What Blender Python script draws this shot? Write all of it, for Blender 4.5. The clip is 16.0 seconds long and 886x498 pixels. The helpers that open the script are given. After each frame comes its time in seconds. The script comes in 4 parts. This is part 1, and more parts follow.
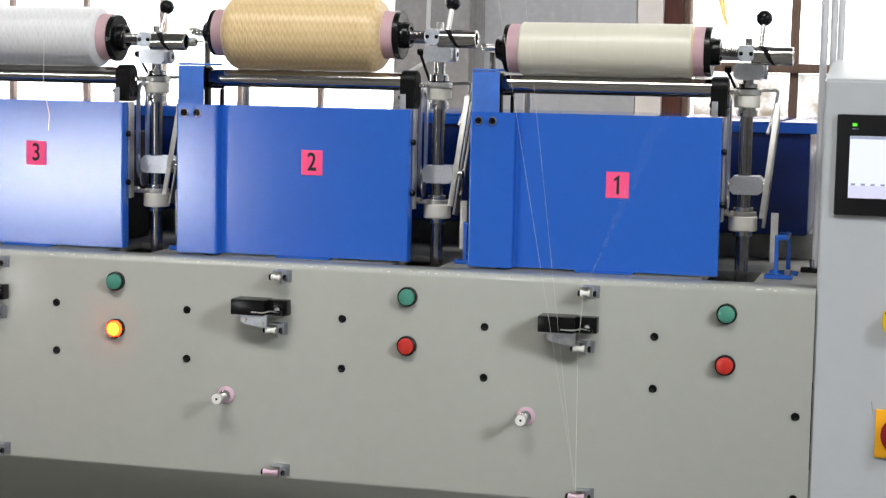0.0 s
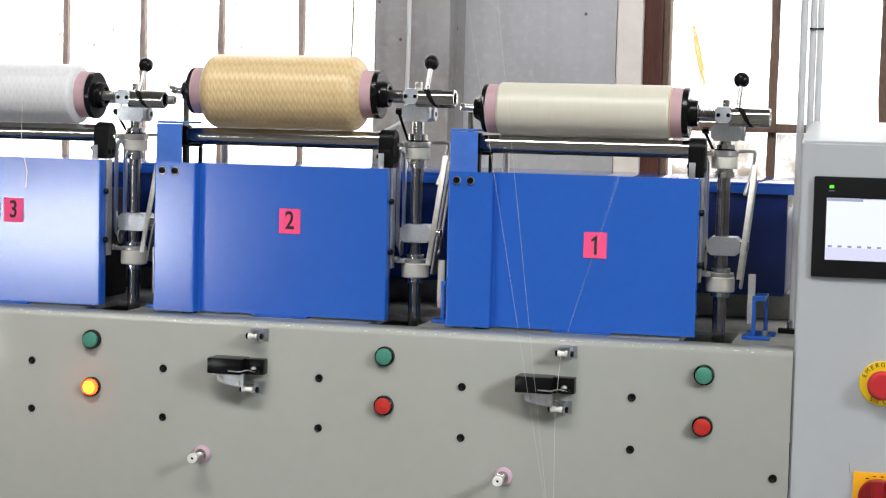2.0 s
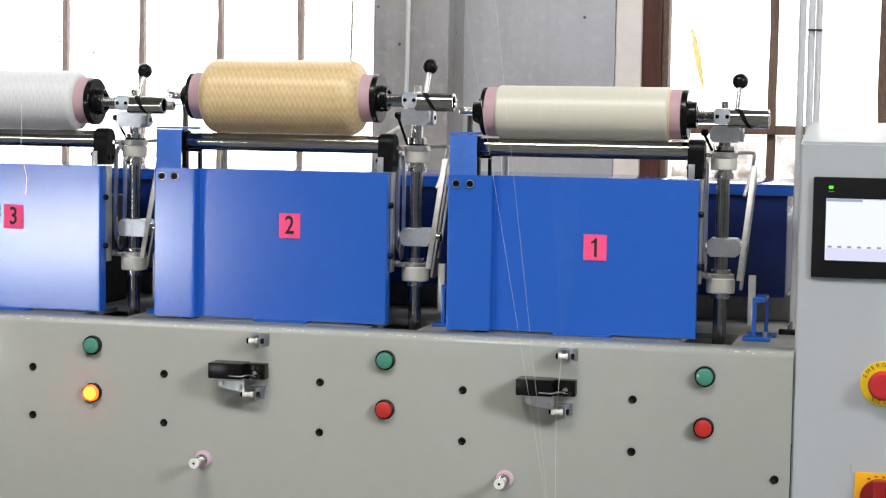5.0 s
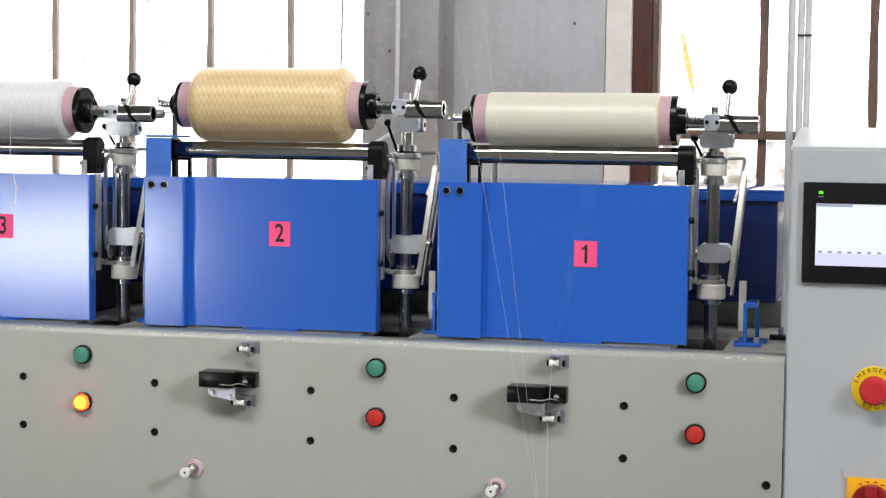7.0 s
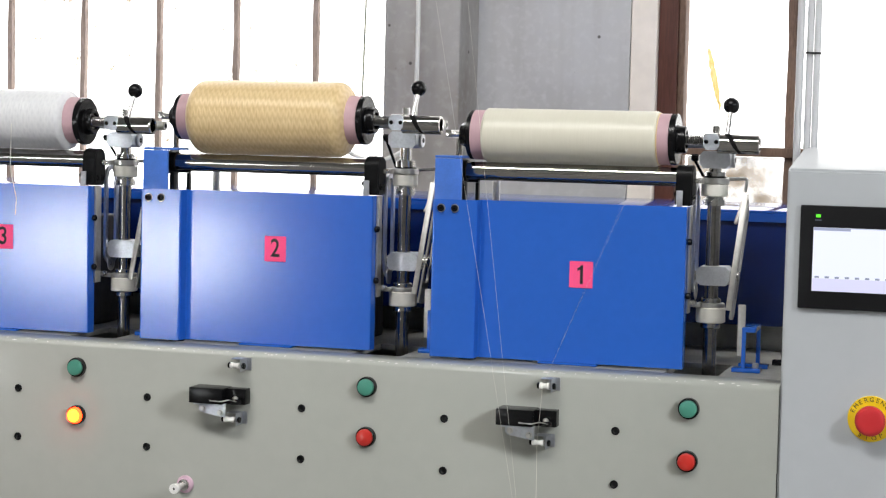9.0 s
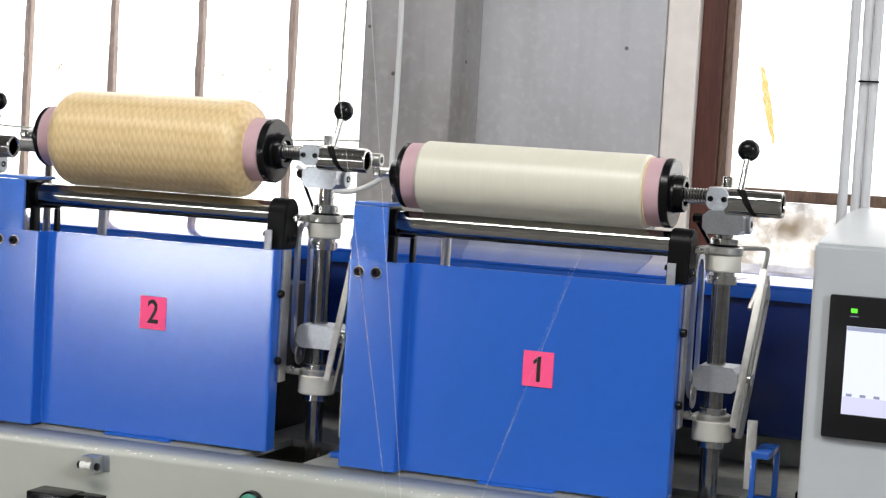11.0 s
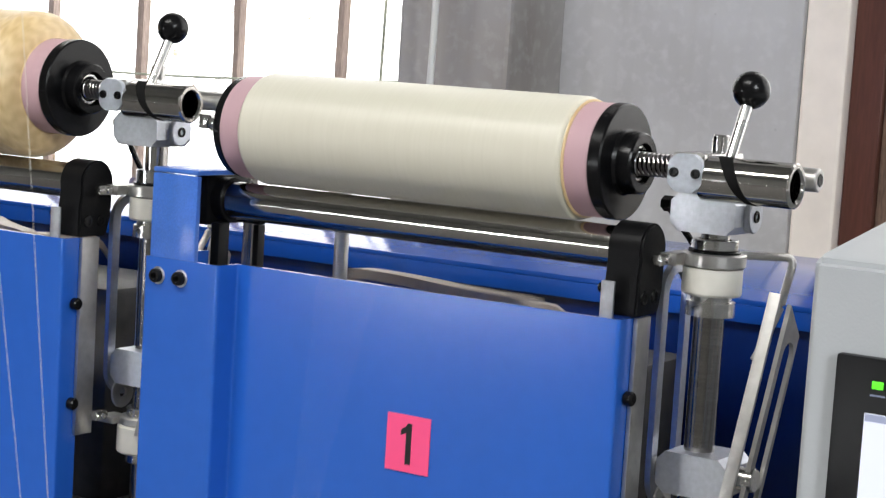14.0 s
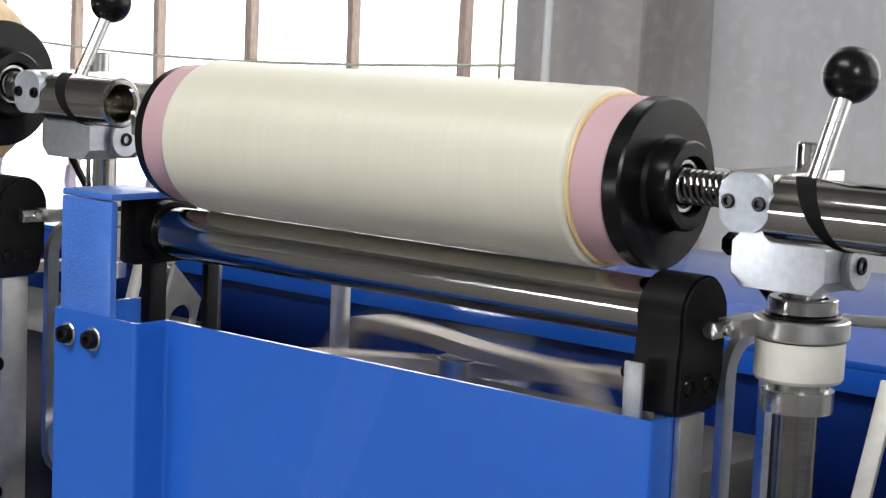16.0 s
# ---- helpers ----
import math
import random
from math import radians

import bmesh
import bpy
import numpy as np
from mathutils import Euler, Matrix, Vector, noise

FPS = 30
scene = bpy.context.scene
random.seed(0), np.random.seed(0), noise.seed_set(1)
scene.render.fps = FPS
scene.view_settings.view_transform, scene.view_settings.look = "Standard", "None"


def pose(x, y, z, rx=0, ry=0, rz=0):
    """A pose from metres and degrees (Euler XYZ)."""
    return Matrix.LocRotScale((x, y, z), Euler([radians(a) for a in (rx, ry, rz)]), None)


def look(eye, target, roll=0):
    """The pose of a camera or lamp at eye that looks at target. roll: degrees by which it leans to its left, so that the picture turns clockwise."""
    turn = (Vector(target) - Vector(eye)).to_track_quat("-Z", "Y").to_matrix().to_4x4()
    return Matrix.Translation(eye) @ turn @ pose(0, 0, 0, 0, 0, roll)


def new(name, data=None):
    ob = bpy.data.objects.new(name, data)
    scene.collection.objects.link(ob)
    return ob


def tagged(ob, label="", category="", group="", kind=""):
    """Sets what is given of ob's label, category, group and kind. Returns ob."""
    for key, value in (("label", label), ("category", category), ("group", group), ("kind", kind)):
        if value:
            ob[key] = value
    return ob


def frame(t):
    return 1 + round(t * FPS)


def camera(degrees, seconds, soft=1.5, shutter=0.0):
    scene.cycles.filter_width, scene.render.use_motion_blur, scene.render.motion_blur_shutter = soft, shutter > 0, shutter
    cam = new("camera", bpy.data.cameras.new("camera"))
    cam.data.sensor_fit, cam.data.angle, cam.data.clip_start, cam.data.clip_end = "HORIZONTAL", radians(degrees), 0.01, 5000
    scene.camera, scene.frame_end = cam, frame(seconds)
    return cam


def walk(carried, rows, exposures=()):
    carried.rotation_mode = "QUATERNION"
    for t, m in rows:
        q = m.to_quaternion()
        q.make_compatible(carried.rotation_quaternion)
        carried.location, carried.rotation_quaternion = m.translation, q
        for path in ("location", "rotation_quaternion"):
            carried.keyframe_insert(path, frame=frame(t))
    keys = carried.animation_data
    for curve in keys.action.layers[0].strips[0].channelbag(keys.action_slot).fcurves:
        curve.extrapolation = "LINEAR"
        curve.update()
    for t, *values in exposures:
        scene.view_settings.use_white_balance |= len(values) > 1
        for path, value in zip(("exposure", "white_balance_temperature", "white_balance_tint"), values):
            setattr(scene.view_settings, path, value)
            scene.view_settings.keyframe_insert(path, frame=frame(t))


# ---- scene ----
cam = camera(27.4, 16.0, soft=1.2, shutter=0.4)
PATH = [
    (0, (0.361, -2.52, 1.079), (-0.151, -0.597, 0.874), 1.1),
    (0.5, (0.359, -2.519, 1.081), (-0.148, -0.593, 0.903), 1.3),
    (1, (0.361, -2.517, 1.08), (-0.142, -0.588, 0.912), 1.3),
    (1.5, (0.361, -2.516, 1.084), (-0.131, -0.584, 0.927), 1.3),
    (2, (0.363, -2.516, 1.089), (-0.13, -0.583, 0.942), 1.4),
    (2.5, (0.361, -2.519, 1.086), (-0.124, -0.584, 0.946), 1.4),
    (3, (0.365, -2.513, 1.086), (-0.125, -0.58, 0.942), 1.4),
    (3.5, (0.363, -2.513, 1.09), (-0.124, -0.578, 0.949), 1.3),
    (4, (0.364, -2.514, 1.085), (-0.125, -0.58, 0.945), 1.2),
    (6.5, (0.366, -2.518, 1.084), (-0.127, -0.584, 0.945), 0.7),
    (7, (0.369, -2.512, 1.086), (-0.119, -0.577, 0.953), 0.7),
    (7.5, (0.3931, -2.4858, 1.1125), (-0.1068, -0.5564, 0.9469), 0.48),
    (8, (0.4265, -2.4857, 1.1183), (-0.0954, -0.5608, 0.9692), 0.64),
    (8.5, (0.4907, -2.4702, 1.1232), (-0.0942, -0.5635, 0.9732), 1.74),
    (8.7, (0.4892, -2.4684, 1.104), (-0.0842, -0.5568, 0.9744), 1.35),
    (10.8, (0.545, -1.774, 1.147), (-0.194, 0.077, 0.987), 2.7),
    (11, (0.5116, -1.7413, 1.1584), (-0.2044, 0.1212, 1.0216), 3.32),
    (11.5, (0.5277, -1.5945, 1.139), (-0.2071, 0.2599, 0.9935), 3.33),
    (12, (0.4932, -1.4369, 1.153), (-0.2534, 0.4098, 0.9729), 3.52),
    (12.5, (0.4626, -1.3105, 1.1328), (-0.321, 0.5242, 0.9915), 4.03),
    (13, (0.4745, -1.2056, 1.1324), (-0.3439, 0.6106, 0.9556), 2.57),
    (13.5, (0.5179, -1.0367, 1.1561), (-0.45, 0.7029, 0.9636), 3.25),
    (14, (0.5658, -0.8971, 1.1589), (-0.5039, 0.7795, 0.9474), 3.57),
    (14.5, (0.5524, -0.8115, 1.1591), (-0.572, 0.8326, 0.9779), 2.68),
    (15, (0.5158, -0.7044, 1.1686), (-0.6768, 0.8875, 0.9601), 2.37),
    (15.5, (0.4854, -0.5946, 1.1646), (-0.7431, 0.9677, 0.9411), 2.92),
    (16, (0.4757, -0.5282, 1.1631), (-0.8128, 0.9815, 0.9165), 2.47),
]
walk(cam, [(t, look(eye, target, roll)) for t, eye, target, roll in PATH])

# ---- light ----
world = bpy.data.worlds.new("world")
scene.world = world
world.use_nodes = True
wn = world.node_tree
sky = wn.nodes.new("ShaderNodeTexSky")
sky.sky_type = "NISHITA"
sky.sun_disc = False
sky.sun_elevation, sky.sun_rotation = radians(40), radians(20)
wn.links.new(sky.outputs[0], wn.nodes["Background"].inputs[0])
wn.nodes["Background"].inputs[1].default_value = 0.1


def area_lamp(name, eye, target, width, height, power, colour=(1, 1, 1)):
    """Daylight in an opening of the hall."""
    data = bpy.data.lights.new(name, "AREA")
    data.shape, data.size, data.size_y = "RECTANGLE", width, height
    data.energy, data.color = power, colour
    ob = new(name, data)
    ob.matrix_world = look(eye, target)
    return ob


area_lamp("skylight_daylight", (-0.6, -3.0, 4.38), (-0.6, -3.0, 0), 2.6, 0.7, 228, (1, 0.985, 0.955))
area_lamp("side_window_daylight", (3.55, -2.6, 2.75), (0, -2.2, 1.6), 0.8, 1.0, 124, (0.93, 0.97, 1))

# ---- materials ----


def material(name, colour, rough=0.5, metal=0.0, grain=0.0, scale=60.0, bump=0.0, bump_scale=200.0, coat=0.0, spread=0.0, stretch=(1, 1, 1), gloss=0.5):
    """Principled paint, metal or plastic with blotches, grain and relief in metres of the object's own space."""
    m = bpy.data.materials.new(name)
    m.use_nodes = True
    nt = m.node_tree
    b = nt.nodes["Principled BSDF"]
    b.inputs["Roughness"].default_value, b.inputs["Metallic"].default_value = rough, metal
    b.inputs["Coat Weight"].default_value = coat
    b.inputs["Specular IOR Level"].default_value = gloss
    b.inputs["Coat Roughness"].default_value = 0.12
    co = nt.nodes.new("ShaderNodeTexCoord")
    mp = nt.nodes.new("ShaderNodeMapping")
    mp.inputs["Scale"].default_value = stretch
    nt.links.new(co.outputs["Object"], mp.inputs[0])
    big, fine = nt.nodes.new("ShaderNodeTexNoise"), nt.nodes.new("ShaderNodeTexNoise")
    big.inputs["Scale"].default_value, fine.inputs["Scale"].default_value = scale / 12, scale
    big.inputs["Detail"].default_value, fine.inputs["Detail"].default_value = 4, 5
    for n in (big, fine):
        nt.links.new(mp.outputs[0], n.inputs["Vector"])
    add = nt.nodes.new("ShaderNodeMath")
    add.operation = "ADD"
    nt.links.new(big.outputs[0], add.inputs[0])
    nt.links.new(fine.outputs[0], add.inputs[1])
    ramp = nt.nodes.new("ShaderNodeMapRange")
    ramp.inputs["From Min"].default_value, ramp.inputs["From Max"].default_value = 0.65, 1.35
    ramp.inputs["To Min"].default_value, ramp.inputs["To Max"].default_value = 1 - grain, 1 + grain
    nt.links.new(add.outputs[0], ramp.inputs[0])
    mul = nt.nodes.new("ShaderNodeVectorMath")
    mul.operation = "SCALE"
    mul.inputs[0].default_value = colour
    nt.links.new(ramp.outputs[0], mul.inputs["Scale"])
    nt.links.new(mul.outputs[0], b.inputs["Base Color"])
    if spread:
        rr = nt.nodes.new("ShaderNodeMapRange")
        rr.inputs["From Min"].default_value, rr.inputs["From Max"].default_value = 0.3, 0.7
        rr.inputs["To Min"].default_value, rr.inputs["To Max"].default_value = max(rough - spread, 0.02), min(rough + spread, 1)
        nt.links.new(big.outputs[0], rr.inputs[0])
        nt.links.new(rr.outputs[0], b.inputs["Roughness"])
    if bump:
        bn, bp = nt.nodes.new("ShaderNodeTexNoise"), nt.nodes.new("ShaderNodeBump")
        bn.inputs["Scale"].default_value, bn.inputs["Detail"].default_value = bump_scale, 3
        bp.inputs["Strength"].default_value, bp.inputs["Distance"].default_value = bump, 0.001
        nt.links.new(mp.outputs[0], bn.inputs["Vector"])
        nt.links.new(bn.outputs[0], bp.inputs["Height"])
        nt.links.new(bp.outputs[0], b.inputs["Normal"])
    return m


def glow(name, colour, strength):
    m = bpy.data.materials.new(name)
    m.use_nodes = True
    b = m.node_tree.nodes["Principled BSDF"]
    b.inputs["Base Color"].default_value = (*[0.12 * c for c in colour], 1)
    b.inputs["Emission Color"].default_value = (*colour, 1)
    b.inputs["Emission Strength"].default_value = strength
    return m


def yarn_material(name, light, dark, crossings, pitch, contrast, rough, relief, wander, zigzag=0.0):
    """Wound yarn: two families of helices crossing round the x axis, with fine turns across it."""
    m = bpy.data.materials.new(name)
    m.use_nodes = True
    nt = m.node_tree
    b = nt.nodes["Principled BSDF"]
    b.inputs["Roughness"].default_value = rough
    b.inputs["Sheen Weight"].default_value, b.inputs["Sheen Roughness"].default_value = 0.25, 0.4
    # filaments run round the bobbin, so the sheen spreads along it
    tangent = nt.nodes.new("ShaderNodeTangent")
    tangent.direction_type, tangent.axis = "RADIAL", "X"
    nt.links.new(tangent.outputs[0], b.inputs["Tangent"])
    b.inputs["Anisotropic"].default_value, b.inputs["Anisotropic Rotation"].default_value = 0.6, 0.25
    b.inputs["Specular IOR Level"].default_value = 0.6
    co, sep = nt.nodes.new("ShaderNodeTexCoord"), nt.nodes.new("ShaderNodeSeparateXYZ")
    nt.links.new(co.outputs["Object"], sep.inputs[0])

    def mth(op, a, c=None):
        n = nt.nodes.new("ShaderNodeMath")
        n.operation = op
        for i, v in enumerate((a, c)):
            if v is None:
                continue
            if isinstance(v, (int, float)):
                n.inputs[i].default_value = v
            else:
                nt.links.new(v, n.inputs[i])
        return n.outputs[0]

    wob = nt.nodes.new("ShaderNodeTexNoise")
    wob.inputs["Scale"].default_value, wob.inputs["Detail"].default_value = 45, 3
    nt.links.new(co.outputs["Object"], wob.inputs["Vector"])
    ang = mth("MULTIPLY", mth("ARCTAN2", sep.outputs[2], sep.outputs[1]), crossings)
    ang = mth("ADD", ang, mth("MULTIPLY", wob.outputs[0], wander))
    lin = mth("MULTIPLY", sep.outputs[0], 2 * math.pi / pitch)
    one, two = mth("SINE", mth("ADD", lin, ang)), mth("SINE", mth("SUBTRACT", lin, ang))
    cross = mth("MAXIMUM", one, two)
    if zigzag:
        fold = mth("MULTIPLY", mth("PINGPONG", mth("ADD", sep.outputs[0], 1.0), pitch / 2), zigzag * 2 / pitch)
        cross = mth("ADD", mth("MULTIPLY", cross, 0.35), mth("MULTIPLY", mth("SINE", mth("ADD", ang, fold)), 0.8))
    turns = nt.nodes.new("ShaderNodeTexNoise")
    turns.inputs["Scale"].default_value, turns.inputs["Detail"].default_value = 1.0, 6
    mp = nt.nodes.new("ShaderNodeMapping")
    mp.inputs["Scale"].default_value = (420, 35, 35)
    nt.links.new(co.outputs["Object"], mp.inputs[0])
    nt.links.new(mp.outputs[0], turns.inputs["Vector"])
    fac = mth("ADD", mth("MULTIPLY", cross, contrast), mth("MULTIPLY", turns.outputs[0], 0.55))
    fac = mth("ADD", fac, mth("MULTIPLY", wob.outputs[0], 0.3))
    ramp = nt.nodes.new("ShaderNodeMapRange")
    ramp.inputs["From Min"].default_value, ramp.inputs["From Max"].default_value = 0.1, 0.95
    nt.links.new(fac, ramp.inputs[0])
    mix = nt.nodes.new("ShaderNodeMix")
    mix.data_type = "RGBA"
    mix.inputs["A"].default_value, mix.inputs["B"].default_value = (*dark, 1), (*light, 1)
    nt.links.new(ramp.outputs[0], mix.inputs["Factor"])
    nt.links.new(mix.outputs["Result"], b.inputs["Base Color"])
    bp = nt.nodes.new("ShaderNodeBump")
    bp.inputs["Strength"].default_value, bp.inputs["Distance"].default_value = relief, 0.0008
    nt.links.new(fac, bp.inputs["Height"])
    nt.links.new(bp.outputs[0], b.inputs["Normal"])
    return m


BLUE = material("blue_enamel", (0.019, 0.113, 0.51), 0.17, 0, 0.04, 90, 0.03, 330, 0.4, 0.0, gloss=0.40)
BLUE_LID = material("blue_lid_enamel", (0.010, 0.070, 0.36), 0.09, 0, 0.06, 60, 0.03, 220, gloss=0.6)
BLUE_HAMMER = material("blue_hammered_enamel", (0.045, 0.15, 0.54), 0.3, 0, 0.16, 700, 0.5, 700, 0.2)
# rear cover blue, darkened in the colour for the shade behind the heads
BLUE_SHADED = material("blue_shaded_enamel", (0.003, 0.014, 0.095), 0.2, 0, 0.08, 60, 0.1, 220)
GREY = material("grey_beige_enamel", (0.395, 0.40, 0.36), 0.42, 0, 0.035, 40, 0.1, 420, 0.15, 0.05)
LIGHT_GREY = material("light_grey_enamel", (0.43, 0.45, 0.468), 0.4, 0, 0.03, 40, 0.12, 600, 0.15, 0.05)
DECK = material("worn_deck_enamel", (0.27, 0.27, 0.245), 0.5, 0, 0.25, 60, 0.15, 200, 0, 0.1)
CHROME = material("ground_steel_roller", (0.50, 0.485, 0.46), 0.10, 1, 0.06, 60, 0.02, 300, 0, 0.04, (40, 1, 1))
STEEL = material("turned_steel", (0.58, 0.57, 0.55), 0.24, 1, 0.12, 120, 0.05, 300, 0, 0.08)
ZINC = material("zinc_plated_steel", (0.52, 0.54, 0.58), 0.40, 1, 0.14, 300, 0.12, 400, 0, 0.1)
CLAMP = material("satin_zinc_face", (0.62, 0.66, 0.72), 0.5, 1, 0.14, 300, 0.1, 400, 0, 0.08)
DULL = material("milled_aluminium", (0.56, 0.55, 0.53), 0.42, 1, 0.15, 150, 0.08, 500, 0, 0.1)
PLATE = material("dull_grey_plate", (0.38, 0.375, 0.365), 0.45, 1, 0.2, 120, 0.1, 300, 0, 0.1)
SPRING = material("dark_spring_steel", (0.20, 0.19, 0.185), 0.28, 1, 0.2, 200)
SHAFT = material("dark_steel_shaft", (0.30, 0.29, 0.28), 0.2, 1, 0.2, 100, 0.04, 300, 0, 0.08, (1, 1, 8))
BLACK = material("black_plastic", (0.0045, 0.0045, 0.005), 0.25, 0, 0.2, 120, 0.06, 300, 0, gloss=0.22)
CASE = material("dusty_cast_iron", (0.045, 0.042, 0.038), 0.6, 0, 0.5, 60, 0.3, 150)
BLACK_MATT = material("black_cast_plastic", (0.005, 0.005, 0.0055), 0.4, 0, 0.2, 120, 0.1, 300, gloss=0.12)
WHITE_PLASTIC = material("ivory_nylon", (0.63, 0.61, 0.55), 0.45, 0, 0.06, 120, 0.06, 300)
CERAMIC = material("white_ceramic", (0.80, 0.79, 0.76), 0.2, 0, 0.04, 200, 0, 100, 0.4)
PINK_CERAMIC = material("pink_ceramic", (0.62, 0.42, 0.52), 0.3, 0, 0.05, 200)
TUBE = material("pink_paper_tube", (0.50, 0.325, 0.355), 0.6, 0, 0.05, 150, 0.1, 500)
CARD = material("pink_card", (0.95, 0.085, 0.25), 0.6, 0, 0.03, 150, 0.05, 500)
INK = material("black_ink", (0.012, 0.012, 0.012), 0.6)
DARK = material("dark_recess", (0.008, 0.008, 0.008), 0.8, 0, 0.2, gloss=0.1)
YARN_CREAM = yarn_material("cream_yarn", (0.70, 0.67, 0.565), (0.60, 0.57, 0.465), 14, 0.006, 0.05, 0.44, 0.15, 5.0)
YARN_GOLD = yarn_material("golden_yarn", (0.82, 0.64, 0.365), (0.58, 0.40, 0.185), 22, 0.0085, 0.16, 0.40, 1.0, 4.5, 3.4)
YARN_WHITE = yarn_material("white_yarn", (0.80, 0.80, 0.80), (0.60, 0.60, 0.62), 15, 0.010, 0.10, 0.5, 0.9, 7.0)
THREAD = material("cream_thread", (0.72, 0.70, 0.62), 0.4)
GREEN = material("green_lens", (0.055, 0.25, 0.18), 0.5, 0, 0.05, 200, 0.1, 900, 0.4)
RED = material("red_lens", (0.52, 0.022, 0.014), 0.4, 0, 0.05, 200, 0.1, 900, 0.4)
RED_CAP = material("red_plastic", (0.52, 0.025, 0.03), 0.35, 0, 0.05, 100)
RED_DARK = material("dark_red_plastic", (0.28, 0.008, 0.01), 0.35, 0, 0.05, 100)
YELLOW = material("yellow_plastic", (0.85, 0.58, 0.01), 0.4, 0, 0.05, 100)
ORANGE = material("orange_yellow_plastic", (0.9, 0.42, 0.005), 0.4, 0, 0.05, 100)
SCREEN_BLACK = material("black_bezel", (0.007, 0.007, 0.008), 0.35, 0, 0.1, 200, 0.05, 500, gloss=0.25)
LIT_RED = glow("lit_red_lens", (1.0, 0.020, 0.003), 20.0)
LIT_CORE = glow("lit_lamp_core", (1.0, 0.30, 0.02), 5.0)
SCREEN = glow("lit_display", (0.86, 0.90, 1.0), 0.95)
SCREEN_PALE = glow("display_pale", (0.74, 0.74, 0.98), 0.9)
SCREEN_BAR = glow("display_grey", (0.50, 0.55, 0.78), 0.6)
SCREEN_MARK = glow("display_marks", (0.42, 0.47, 0.66), 0.55)
LED = glow("green_led", (0.12, 0.9, 0.03), 1.3)
HALL = material("dim_hall_paint", (0.24, 0.24, 0.23), 0.9, 0, 0.2, 8, 0.2, 30)
# cream paint, lightened in the colour for window daylight on the reveal
CREAM_WALL = material("daylit_cream_reveal", (0.86, 0.78, 0.71), 0.8, 0, 0.08, 30, 0.2, 60)
BROWN = material("brown_painted_wood", (0.10, 0.035, 0.024), 0.5, 0, 0.3, 60, 0.2, 150, 0, 0, (6, 6, 0.6))
WOOD_DARK = material("grimy_window_wood", (0.17, 0.105, 0.075), 0.75, 0, 0.5, 90, 0.5, 120, 0, 0, (5, 5, 0.8))
WOOD_GREY = material("weathered_window_wood", (0.40, 0.31, 0.265), 0.75, 0, 0.4, 90, 0.5, 120, 0, 0, (5, 5, 0.8))
FLOOR = material("hall_floor_concrete", (0.13, 0.125, 0.12), 0.8, 0, 0.2, 8, 0.1, 60)
PIPE = material("clear_grey_pipe", (0.58, 0.58, 0.60), 0.25, 0, 0.1, 80, 0.05, 200, 0.4, 0, (4, 4, 0.4))
CABLE_WHITE = material("white_cable", (0.68, 0.67, 0.64), 0.5)
CABLE_GREEN = material("green_cable", (0.50, 0.52, 0.41), 0.5)
GUIDE = material("pale_composite_blade", (0.47, 0.41, 0.34), 0.5, 0, 0.15, 100)
DAYLIGHT = glow("bright_daylight", (1.0, 0.99, 0.975), 3.4)
DAYLIGHT_YARD = glow("bright_yard_daylight", (0.95, 0.98, 1.0), 29)


def glass_material(name, low, high, stain, scale=48):
    """Old window glass: clear, with grime that thickens in patches."""
    m = bpy.data.materials.new(name)
    m.use_nodes = True
    nt = m.node_tree
    out, b = nt.nodes["Material Output"], nt.nodes["Principled BSDF"]
    b.inputs["Base Color"].default_value = (*stain, 1)
    b.inputs["Roughness"].default_value = 0.8
    clear, mix = nt.nodes.new("ShaderNodeBsdfTransparent"), nt.nodes.new("ShaderNodeMixShader")
    co, no, ra = nt.nodes.new("ShaderNodeTexCoord"), nt.nodes.new("ShaderNodeTexNoise"), nt.nodes.new("ShaderNodeMapRange")
    no.inputs["Scale"].default_value, no.inputs["Detail"].default_value = scale, 9
    nt.links.new(co.outputs["Object"], no.inputs["Vector"])
    ra.inputs["From Min"].default_value, ra.inputs["From Max"].default_value = low, high
    nt.links.new(no.outputs[0], ra.inputs[0])
    nt.links.new(ra.outputs[0], mix.inputs[0])
    nt.links.new(clear.outputs[0], mix.inputs[1])
    nt.links.new(b.outputs[0], mix.inputs[2])
    nt.links.new(mix.outputs[0], out.inputs[0])
    return m


GLASS = glass_material("old_window_glass", 0.62, 0.85, (0.6, 0.5, 0.35))
GLASS_DIRTY = glass_material("grimy_window_glass", 0.28, 0.74, (0.30, 0.21, 0.11), 15)


def stain_material(name, tint):
    """A thin run of old varnish that daylight shines through."""
    m = bpy.data.materials.new(name)
    m.use_nodes = True
    nt = m.node_tree
    clear = nt.nodes.new("ShaderNodeBsdfTransparent")
    co, no, mix = nt.nodes.new("ShaderNodeTexCoord"), nt.nodes.new("ShaderNodeTexNoise"), nt.nodes.new("ShaderNodeMix")
    no.inputs["Scale"].default_value, no.inputs["Detail"].default_value = 60, 5
    mix.data_type = "RGBA"
    mix.inputs["A"].default_value, mix.inputs["B"].default_value = (*tint, 1), (0.60, 0.57, 0.48, 1)
    nt.links.new(co.outputs["Object"], no.inputs["Vector"])
    nt.links.new(no.outputs[0], mix.inputs["Factor"])
    nt.links.new(mix.outputs["Result"], clear.inputs[0])
    nt.links.new(clear.outputs[0], nt.nodes["Material Output"].inputs[0])
    return m


STAIN = stain_material("ochre_stain", (0.55, 0.43, 0.20))


